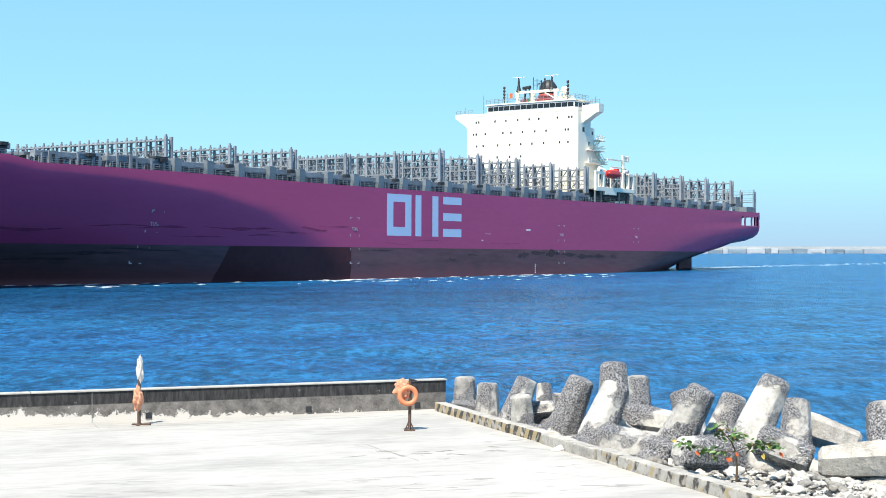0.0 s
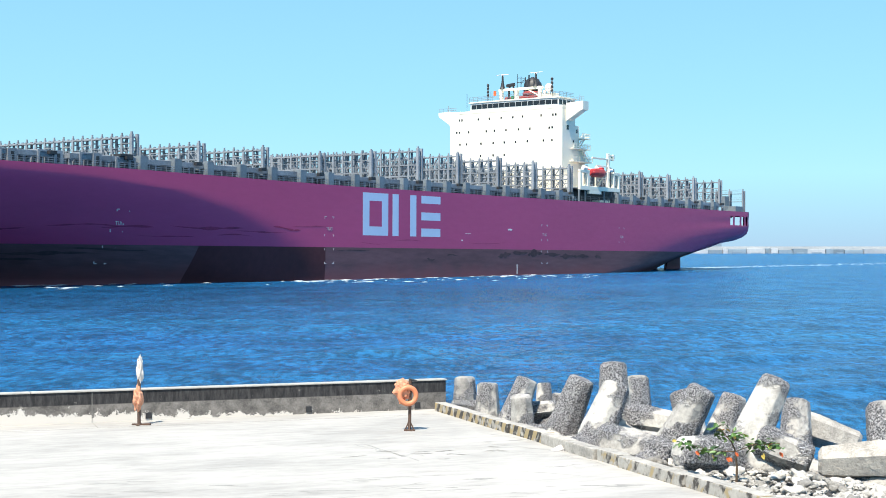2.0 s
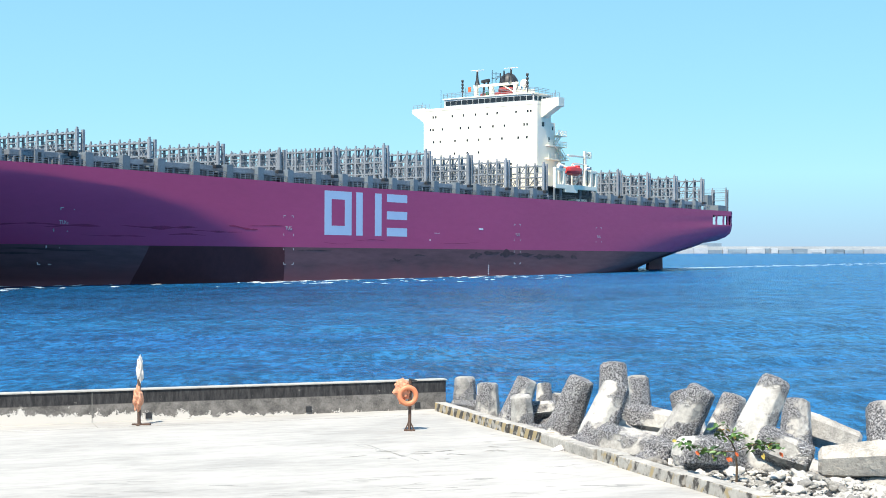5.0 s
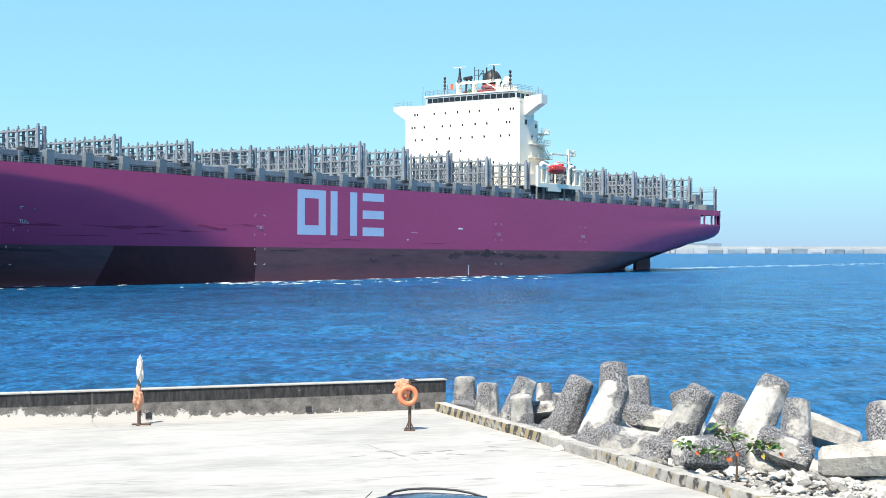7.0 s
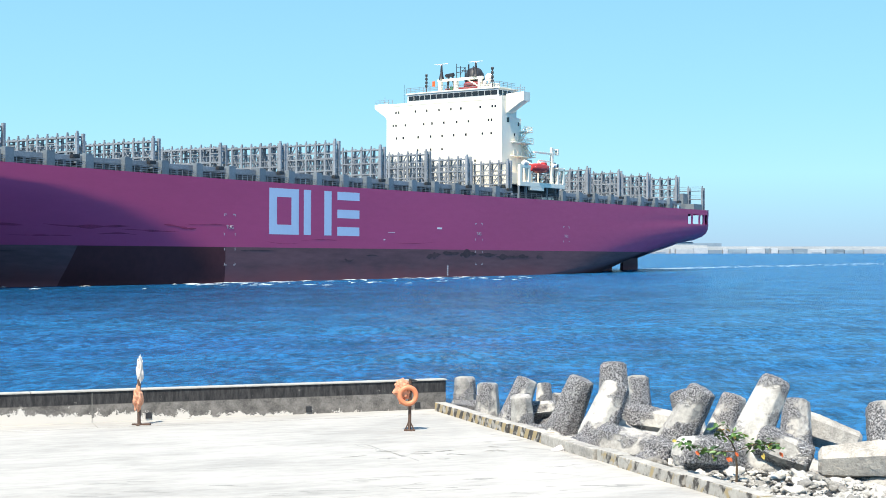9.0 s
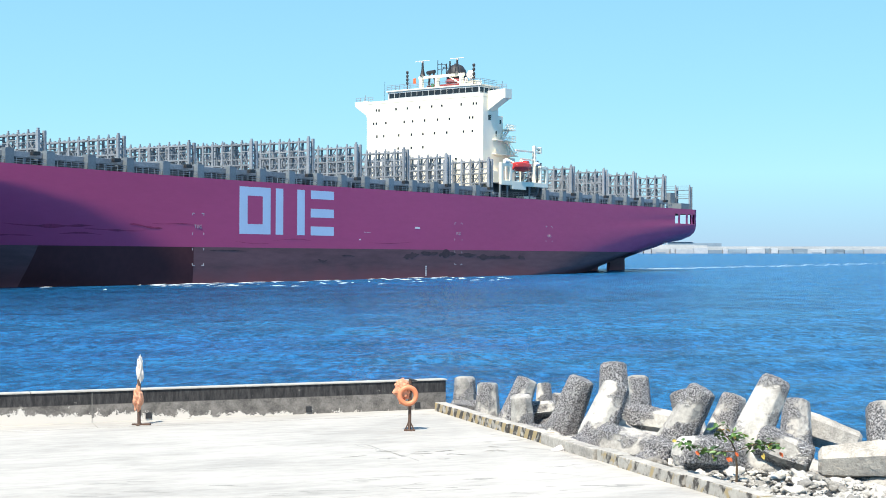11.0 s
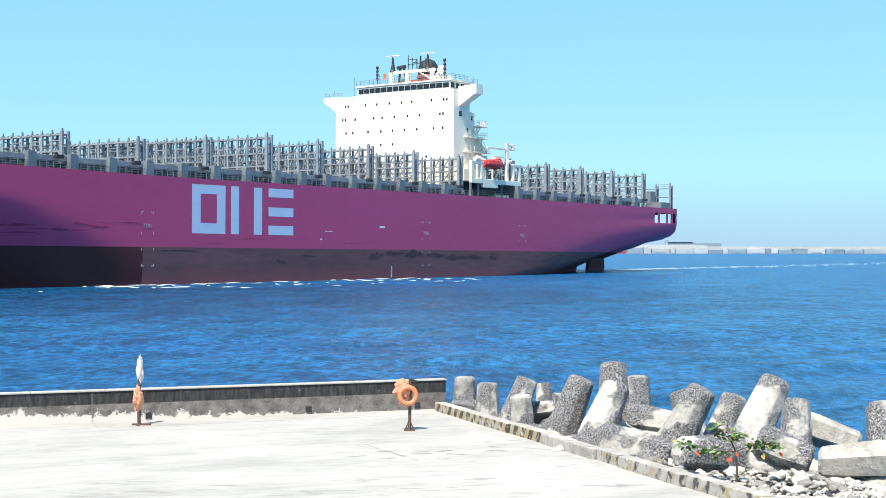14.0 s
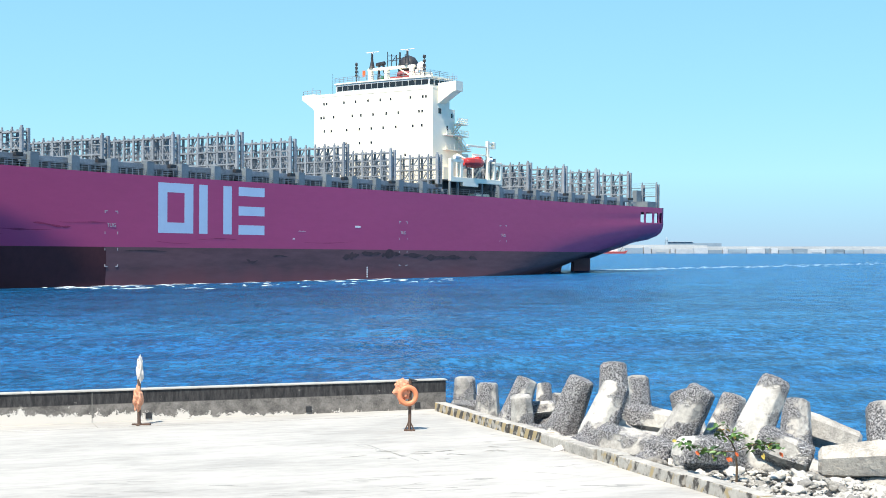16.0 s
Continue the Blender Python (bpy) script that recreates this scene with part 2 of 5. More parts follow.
    l.new(blend(streak.outputs[0], 1.12, 1.62, hull_reflection, blend(chop, 1.0, 1.27, deep, light)), b.inputs["Base Color"])
    b.inputs["Roughness"].default_value = 0.26
    b.inputs["Specular IOR Level"].default_value = 0.10
    b.inputs["IOR"].default_value = 1.33
    return m


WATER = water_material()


def wall_material():
    """Cement wall: a band of black paint above, flaking, over pale patched render."""
    m = surface("patched_cement_render", (0.26, 0.24, 0.22), (0.06, 0.056, 0.053), 3.2, 0.9, bump=0.012, fine=7, mix=0.5)
    n, l = m.node_tree.nodes, m.node_tree.links
    b = n["Principled BSDF"]
    src = b.inputs["Base Color"].links[0].from_socket
    tc, sep, edge = n.new("ShaderNodeTexCoord"), n.new("ShaderNodeSeparateXYZ"), n.new("ShaderNodeTexNoise")
    edge.inputs["Scale"].default_value, edge.inputs["Detail"].default_value, edge.inputs["Roughness"].default_value = 2.8, 10, 0.75
    l.new(tc.outputs["Object"], sep.inputs[0])
    l.new(tc.outputs["Object"], edge.inputs["Vector"])
    # pale patches low down, with ragged borders
    pale, pm = n.new("ShaderNodeMix"), n.new("ShaderNodeMath")
    pm.operation = "MULTIPLY_ADD"
    pm.inputs[1].default_value = -0.9
    along = n.new("ShaderNodeMath")
    along.operation = "MULTIPLY_ADD"
    along.inputs[1].default_value = -0.034
    l.new(sep.outputs[0], along.inputs[0])
    l.new(edge.outputs[0], along.inputs[2])
    l.new(sep.outputs[2], pm.inputs[0])
    l.new(along.outputs[0], pm.inputs[2])
    pr = n.new("ShaderNodeMapRange")
    pr.inputs[1].default_value, pr.inputs[2].default_value = 0.63, 0.66
    l.new(pm.outputs[0], pr.inputs[0])
    pale.data_type = "RGBA"
    l.new(pr.outputs[0], pale.inputs[0])
    l.new(src, pale.inputs[6])
    pale.inputs[7].default_value = (0.62, 0.58, 0.53, 1)
    # the black band
    band, fl = n.new("ShaderNodeMapRange"), n.new("ShaderNodeMapRange")
    band.inputs[1].default_value, band.inputs[2].default_value = 0.50, 0.53
    l.new(sep.outputs[2], band.inputs[0])
    fl.inputs[1].default_value, fl.inputs[2].default_value = 0.68, 0.63
    l.new(edge.outputs[0], fl.inputs[0])
    mul = n.new("ShaderNodeMath")
    mul.operation = "MULTIPLY"
    l.new(band.outputs[0], mul.inputs[0])
    l.new(fl.outputs[0], mul.inputs[1])
    dark = n.new("ShaderNodeMix")
    dark.data_type = "RGBA"
    l.new(mul.outputs[0], dark.inputs[0])
    l.new(pale.outputs[2], dark.inputs[6])
    # the band is streaked down its face and worn to grey in small flakes
    smear, tone, worn = n.new("ShaderNodeMapping"), n.new("ShaderNodeTexNoise"), n.new("ShaderNodeMix")
    smear.inputs["Scale"].default_value = (5.0, 1.0, 1.1)
    tone.inputs["Scale"].default_value, tone.inputs["Detail"].default_value, tone.inputs["Roughness"].default_value = 1.3, 8, 0.75
    l.new(tc.outputs["Object"], smear.inputs[0])
    l.new(smear.outputs[0], tone.inputs["Vector"])
    tr = n.new("ShaderNodeMapRange")
    tr.inputs[1].default_value, tr.inputs[2].default_value = 0.42, 0.72
    l.new(tone.outputs[0], tr.inputs[0])
    worn.data_type = "RGBA"
    l.new(tr.outputs[0], worn.inputs[0])
    worn.inputs[6].default_value, worn.inputs[7].default_value = (0.016, 0.016, 0.018, 1), (0.075, 0.072, 0.072, 1)
    l.new(worn.outputs[2], dark.inputs[7])
    l.new(dark.outputs[2], b.inputs["Base Color"])
    return m


WALL = wall_material()


def stripe_material(name, wear_lo):
    """Worn black and yellow paint in slanting bars along the kerb."""
    m = surface(name, (0.46, 0.435, 0.39), (0.19, 0.18, 0.16), 2.0, 0.85, bump=0.01, fine=6)
    n, l = m.node_tree.nodes, m.node_tree.links
    b = n["Principled BSDF"]
    src = b.inputs["Base Color"].links[0].from_socket
    tc, sep, ma, mo, cmp_, wear = (n.new("ShaderNodeTexCoord"), n.new("ShaderNodeSeparateXYZ"), n.new("ShaderNodeMath"), n.new("ShaderNodeMath"), n.new("ShaderNodeMath"), n.new("ShaderNodeTexNoise"))
    l.new(tc.outputs["Object"], sep.inputs[0])
    ma.operation = "MULTIPLY_ADD"
    ma.inputs[1].default_value = 0.6
    l.new(sep.outputs[2], ma.inputs[0])
    l.new(sep.outputs[1], ma.inputs[2])
    mo.operation = "PINGPONG"
    mo.inputs[1].default_value = 0.25
    l.new(ma.outputs[0], mo.inputs[0])
    cmp_.operation = "GREATER_THAN"
    cmp_.inputs[1].default_value = 0.12
    l.new(mo.outputs[0], cmp_.inputs[0])
    bars = n.new("ShaderNodeMix")
    bars.data_type = "RGBA"
    l.new(cmp_.outputs[0], bars.inputs[0])
    bars.inputs[6].default_value, bars.inputs[7].default_value = (0.36, 0.28, 0.15, 1), (0.06, 0.054, 0.048, 1)
    wear.inputs["Scale"].default_value, wear.inputs["Detail"].default_value = 4.0, 6
    l.new(tc.outputs["Object"], wear.inputs["Vector"])
    wr = n.new("ShaderNodeMapRange")
    wr.inputs[1].default_value, wr.inputs[2].default_value = wear_lo + 0.12, wear_lo
    l.new(wear.outputs[0], wr.inputs[0])
    # bars only on the sides; faces that point up keep the plain cement
    geo, up, flank, keep = n.new("ShaderNodeNewGeometry"), n.new("ShaderNodeSeparateXYZ"), n.new("ShaderNodeMath"), n.new("ShaderNodeMath")
    l.new(geo.outputs["Normal"], up.inputs[0])
    flank.operation, keep.operation = "LESS_THAN", "MULTIPLY"
    flank.inputs[1].default_value = 0.6
    l.new(up.outputs[2], flank.inputs[0])
    l.new(flank.outputs[0], keep.inputs[0])
    l.new(wr.outputs[0], keep.inputs[1])
    mx = n.new("ShaderNodeMix")
    mx.data_type = "RGBA"
    l.new(keep.outputs[0], mx.inputs[0])
    l.new(src, mx.inputs[6])
    l.new(bars.outputs[2], mx.inputs[7])
    l.new(mx.outputs[2], b.inputs["Base Color"])
    return m


STRIPES, FADED = stripe_material("worn_kerb_stripes", 0.50), stripe_material("faded_kerb_stripes", 0.41)


# ---- shapes ----
def part(name, bm, material, parent, label="", m=None, smooth=False):
    """Link a bmesh as one mesh object under a thing or a part (or on top level, with no parent)."""
    me = bpy.data.meshes.new(name)
    bmesh.ops.recalc_face_normals(bm, faces=bm.faces)
    bm.to_mesh(me)
    bm.free()
    me.materials.append(material)
    if smooth:
        for f in me.polygons:
            f.use_smooth = True
    return part_of(name, me, parent, label, m)


def part_of(name, me, parent, label="", m=None):
    ob = new(name, me)
    ob.parent = parent
    if m is not None:
        ob.matrix_basis = m
    return tagged(ob, label)


def thing(name, m, label, category, group="", kind=""):
    ob = new(name)
    ob.matrix_basis = m
    return tagged(ob, label, category, group, kind)


def box(bm, x0, x1, y0, y1, z0, z1, bevel=0.0):
    vs = [bm.verts.new((x, y, z)) for z in (z0, z1) for x, y in ((x0, y0), (x1, y0), (x1, y1), (x0, y1))]
    fs = [bm.faces.new([vs[i] for i in q]) for q in ((3, 2, 1, 0), (4, 5, 6, 7), (0, 1, 5, 4), (1, 2, 6, 5), (2, 3, 7, 6), (3, 0, 4, 7))]
    if bevel:
        bmesh.ops.bevel(bm, geom=list({e for f in fs for e in f.edges}), offset=bevel, segments=2, affect="EDGES", profile=0.6)
    return bm


def boxes(*rows, bevel=0.0):
    bm = bmesh.new()
    for r in rows:
        box(bm, *r, bevel=bevel)
    return bm


def tube(bm, a, b, r, n=8, r2=None, caps=True):
    a, b = Vector(a), Vector(b)
    q = (b - a).to_track_quat("Z", "Y")
    rings = []
    for c, rad in ((a, r), (b, r if r2 is None else r2)):
        rings.append([bm.verts.new(c + q @ Vector((rad * math.cos(2 * math.pi * (i + 0.5) / n), rad * math.sin(2 * math.pi * (i + 0.5) / n), 0))) for i in range(n)])
    for i in range(n):
        bm.faces.new((rings[0][i], rings[0][(i + 1) % n], rings[1][(i + 1) % n], rings[1][i]))
    if caps:
        bm.faces.new(rings[0][::-1])
        bm.faces.new(rings[1])
    return bm


def tubes(*rows, n=6):
    bm = bmesh.new()
    for a, b, r in rows:
        tube(bm, a, b, r, n)
    return bm


def extrude(bm, outline, lo, hi, axis=2):
    """A prism: the outline in the two other axes, from lo to hi along the axis."""
    def put(p, h):
        c = list(p)
        c.insert(axis, h)
        return bm.verts.new(c)
    a, b = [put(p, lo) for p in outline], [put(p, hi) for p in outline]
    bm.faces.new(a[::-1])
    bm.faces.new(b)
    for i in range(len(outline)):
        j = (i + 1) % len(outline)
        bm.faces.new((a[i], a[j], b[j], b[i]))
    return bm


def lathe(bm, rows, n=16, at=(0, 0, 0)):
    """Turned round the z axis: rows of (radius, height)."""
    rings = [[bm.verts.new((at[0] + r * math.cos(2 * math.pi * i / n), at[1] + r * math.sin(2 * math.pi * i / n), at[2] + z)) for i in range(n)] for r, z in rows]
    for a, b in zip(rings, rings[1:]):
        for i in range(n):
            bm.faces.new((a[i], a[(i + 1) % n], b[(i + 1) % n], b[i]))
    bm.faces.new(rings[0][::-1])
    bm.faces.new(rings[-1])
    return bm


def lerp(rows, x):
    """Straight between rows of (x, value, ...)."""
    if x <= rows[0][0]:
        return rows[0][1:]
    for a, b in zip(rows, rows[1:]):
        if x <= b[0]:
            k = (x - a[0]) / (b[0] - a[0])
            k = k * k * (3 - 2 * k) * 0.4 + k * 0.6
            return tuple(p + (q - p) * k for p, q in zip(a[1:], b[1:]))
    return rows[-1][1:]


# ---- sea ----
SEA = 0.28


def build_sea():
    """One sheet to the horizon: real swell in the stretch before the camera, flat beyond."""
    angles = np.radians(np.unique(np.concatenate([np.arange(-180, -24, 6.0), np.arange(-24, 24, 0.3), np.arange(24, 180, 6.0)])))
    radii = np.concatenate([[20, 30], np.arange(40, 360, 1.0), np.geomspace(365, 4700, 60)])
    r, a = np.meshgrid(radii, angles, indexing="ij")
    x, y = r * np.sin(a), r * np.cos(a)
    z = np.zeros_like(x)
    rng = np.random.default_rng(5)
    for k in range(26):
        length = 2.6 * 1.12 ** k
        way = rng.normal(-0.35, 0.55)
        z += 0.011 * length ** 0.75 * np.sin(2 * math.pi * (x * math.sin(way) + y * math.cos(way)) / length + rng.uniform(0, 6.28) + 1.3 * np.sin((x * 0.7 - y * 0.4) / (9 + length * 2) + k))
    z *= np.clip((r - 30) / 20, 0, 1) * np.clip((160 - r) / 70, 0.03, 1) * (np.abs(a) < radians(23)) * 0.4
    n, m = r.shape
    verts = np.stack([x, y, z], -1).reshape(-1, 3).tolist() + [(0, 0, 0)]
    faces = [(i * m + j, (i + 1) * m + j, (i + 1) * m + (j + 1) % m, i * m + (j + 1) % m) for i in range(n - 1) for j in range(m)]
    faces += [(n * m, j, (j + 1) % m) for j in range(m)]
    me = bpy.data.meshes.new("water")
    me.from_pydata(verts, [], faces)
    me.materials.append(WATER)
    for f in me.polygons:
        f.use_smooth = True
    ob = part_of("water", me, None)
    ob.location = (0, 0, SEA)
    return tagged(ob, "blue choppy sea in bright sun", "water", kind="structure")


sea = build_sea()

# ---- container ship: x to the bow, y to port, z up from its waterline ----
HEAD = math.atan2(-0.8057, -0.5924)
SHIP_S, SHIP_P, TRIM = 250.0, 194.0, 0.0075
HALF, DECK_Z, BOOT_Z = 21.4, 17.2, 5.95
AFT, FORE = -136.2, 186.0


def ship_pose(t):
    d = 3.61 * t * (1 + 2.67e-4 * (t - 8) + 2.0e-5 * (t - 8) ** 2)
    s = SHIP_S - d
    x, y = s * 0.5924 - SHIP_P * 0.8057, s * 0.8057 + SHIP_P * 0.5924
    return Matrix.Translation((x, y, 0)) @ Euler((0, -TRIM, HEAD)).to_matrix().to_4x4()


ship = thing("container_ship", ship_pose(0), "empty magenta container ship with bare lashing bridges and white accommodation", "ship")

MID = [(0, -8), (9, -8), (16, -7.8), (20, -6), (21.2, -3.5), (21.4, -1), (21.4, 1.5), (21.4, 4), (21.4, 6.5), (21.4, 9), (21.4, 12), (21.4, 14.5), (21.4, 15.3), (21.4, 15.6), (21.4, 16.2), (21.4, 17.2)]
STERN = [(0, 4.4), (3, 5.4), (6, 6.4), (9.5, 7.4), (12.5, 8.5), (17.0, 9.3), (19.5, 10.2), (20.7, 11.1), (21.2, 12.1), (21.38, 13.3), (21.3, 14.7), (21.4, 15.7), (21.4, 16.0), (21.4, 16.2), (21.4, 16.6), (21.4, 17.2)]
WATERLINE = [(42, 21.4), (54, 20.0), (84, 13.0), (110, 6.8), (140, 3.0), (168, 0.5), (186, 0.3)]
DECKLINE = [(118, 21.4), (136, 20.4), (155, 16.8), (172, 10.5), (181, 5.0), (186, 0.6)]


def sheer(x):
    return 0.5 * min(1.0, max(0.0, (x - 40) / 50)) + min(1.0, max(0.0, (x - 116.2) / 1.4)) * 0.85 + 0.012 * max(0.0, x - 120)


KNUCKLE = [(44, 3.0), (50, 7.0), (58, 10.2), (69, 12.8), (82, 14.8), (98, 15.9), (120, 16.3), (186, 16.3)]


def denser(rows):
    """Two more points in each step of the topsides."""
    out = rows[:6]
    for a, b in zip(rows[5:12], rows[6:13]):
        out += [(a[0] + (b[0] - a[0]) * k / 3, a[1] + (b[1] - a[1]) * k / 3) for k in (1, 2, 3)]
    return out + rows[13:]


def section(x):
    if x < -45:
        k = min(1.0, (-45 - x) / (-45 - AFT))
        ky = [k ** (1.2 if i < 5 else 2.6) for i in range(len(MID))]
        rise = [min(1.0, k / min(1.0, 0.84 + 0.018 * min(i, 9))) ** 1.08 for i in range(len(MID))]
        return denser([(a[0] + (b[0] - a[0]) * f, a[1] + (b[1] - a[1]) * r) for a, b, f, r in zip(MID, STERN, ky, rise)])
    if x < 30:
        return denser(MID)
    w, dk = lerp(WATERLINE, x)[0], lerp(DECKLINE, x)[0]
    top = lerp(KNUCKLE, x)[0]
    rows = []
    for y, z in denser(MID):
        g = min(1.0, max(0.0, z / top))
        g = 1 - (1 - g) ** 1.55
        side = (w + (dk - w) * min(1.0, g)) / HALF
        rows.append((y * side, z + (sheer(x) * (z / DECK_Z) if z > 9 else 0)))
    return rows


def build_hull():
    xs = sorted({AFT, *np.linspace(AFT, -45, 34).tolist(), *np.linspace(-45, 45, 10).tolist(), *np.linspace(45, 119.4, 30).tolist(), 119.6, *np.linspace(121, FORE, 26).tolist()})
    bm = bmesh.new()
    grid = []
    for x in xs:
        sec = section(x)
        grid.append([bm.verts.new((x, y, z)) for y, z in sec[::-1]] + [bm.verts.new((x, -y, z)) for y, z in sec[1:]])
    m = len(grid[0])
    for a, b in zip(grid, grid[1:]):
        for i in range(m - 1):
            bm.faces.new((a[i], b[i], b[i + 1], a[i + 1]))
    bm.faces.new(grid[0])
    bm.faces.new(grid[-1][::-1])
    for co, no in (((0, 0, BOOT_Z), (0, 0, 1)), ((43.8, 0, 0), (1, 0, 0)), ((73.2, 0, 2.5), (1, 0, 0.12))):
        bmesh.ops.bisect_plane(bm, geom=bm.verts[:] + bm.edges[:] + bm.faces[:], plane_co=co, plane_no=no, dist=1e-4)
    # openings of the mooring deck in the sides and the transom
    spans = [(-126.0, -124.4), (-130.3, -127.2), (-133.3, -131.5), (-135.3, -134.2)]
    across = [(-19.6, -11.0), (-9.8, -0.4), (0.4, 9.8), (11.0, 19.6)]
    for z in (13.4, 15.9):
        aft = [f for f in bm.faces if f.calc_center_median().x < -120]
        bmesh.ops.bisect_plane(bm, geom=list({v for f in aft for v in f.verts}) + list({e for f in aft for e in f.edges}) + aft, plane_co=(0, 0, z), plane_no=(0, 0, 1), dist=1e-4)
    for x in [v for p in spans for v in p]:
        aft = [f for f in bm.faces if f.calc_center_median().x < -120 and f.calc_center_median().z > 12]
        bmesh.ops.bisect_plane(bm, geom=list({v for f in aft for v in f.verts}) + list({e for f in aft for e in f.edges}) + aft, plane_co=(x, 0, 0), plane_no=(1, 0, 0), dist=1e-4)
    for y in [v for p in across for v in p]:
        aft = [f for f in bm.faces if f.calc_center_median().x < AFT + 0.01]
        bmesh.ops.bisect_plane(bm, geom=list({v for f in aft for v in f.verts}) + list({e for f in aft for e in f.edges}) + aft, plane_co=(0, y, 0), plane_no=(0, 1, 0), dist=1e-4)
    gone = []
    for f in bm.faces:
        c = f.calc_center_median()
        if 13.4 < c.z < 15.9 and (any(p < c.x < q for p, q in spans) if c.x > AFT + 0.01 else any(p < c.y < q for p, q in across)):
            gone.append(f)
    bmesh.ops.delete(bm, geom=gone, context="FACES")
    bmesh.ops.recalc_face_normals(bm, faces=bm.faces)

    def piece(keep):
        c = bm.copy()
        bmesh.ops.delete(c, geom=[f for f in c.faces if not keep(f.calc_center_median())], context="FACES")
        return c

    def patch(c):
        return c.z < BOOT_Z and c.x > 43.8 and c.x - 73.2 + 0.12 * (c.z - 2.5) < 0
    hull = part("hull", piece(lambda c: c.z > BOOT_Z), MAGENTA, ship, "magenta painted steel hull with scuffs", smooth=True)
    part("boot_topping", piece(lambda c: c.z <= BOOT_Z and not patch(c)), BOOT, ship, "faded brown underwater paint band", smooth=True)
    part("repainted_patch", piece(patch), BOOT_DARK, ship, "darker fresh paint band", smooth=True)
    bm.free()
    return hull


hull = build_hull()


def build_decks():
    outline = [(x, lerp(DECKLINE, x)[0] - 0.15) for x in (AFT + 0.2, -60, 0, 60)] + [(75, 20.8), (118, 20.2)]
    bm = extrude(bmesh.new(), [(x, y) for x, y in outline] + [(x, -y) for x, y in outline[::-1]], 16.6, 16.9)
    part("main_deck", bm, DECK, ship)
    outline = [(x, lerp(DECKLINE, x)[0] - 1.4) for x in (119, 130, 140, 150, 160, 170, 180)]
    bm = extrude(bmesh.new(), outline + [(x, -y) for x, y in outline[::-1]], 17.9, 18.3)
    part("forecastle_deck", bm, DECK, ship)
    bm = extrude(bmesh.new(), [(-136, 14), (-136, -14), (-118, -14), (-118, 14)], 12.6, 12.9)
    part("mooring_deck", bm, DECK, ship)
    # dark boxes, frames and a backing added so the mooring openings look shaded
    for x, y in ((-126.5, 15.0), (-131.0, 13.5), (-128.8, 6.0), (-133.5, 9.0)):
        part("mooring_dark_box", boxes((x - 0.9, x + 0.9, y - 1.2, y + 1.2, 12.9, 14.6), (x - 0.3, x + 0.3, y - 1.9, y - 1.2, 12.9, 15.3), bevel=0.12), DECK, ship)
    for x in (-124.0, -129.0, -132.4):
        part("web_frame", boxes((x - 0.12, x + 0.12, -18.0, 18.0, 15.6, 16.6), (x - 0.15, x + 0.15, 16.0, 16.5, 12.9, 16.6)), DECK, ship)
    part("mooring_dark_backing", boxes((-122.4, -122.0, -20.9, 20.9, 12.9, 16.6)), DECK, ship)


build_decks()


def side_y(x, z):
    sec = section(x)
    return float(np.interp(z, [p[1] for p in sec], [p[0] for p in sec]))


# plain pale shapes in place of the ship line's mark
def mark_plate(name, rects):
    bm = bmesh.new()
    for x0, x1, z0, z1 in rects:
        box(bm, x0, x1, HALF - 0.05, HALF + 0.006, z0, z1)
    part(name, bm, MARK_BLUE, hull, "plain white painted shape with skylight blue in its colour")


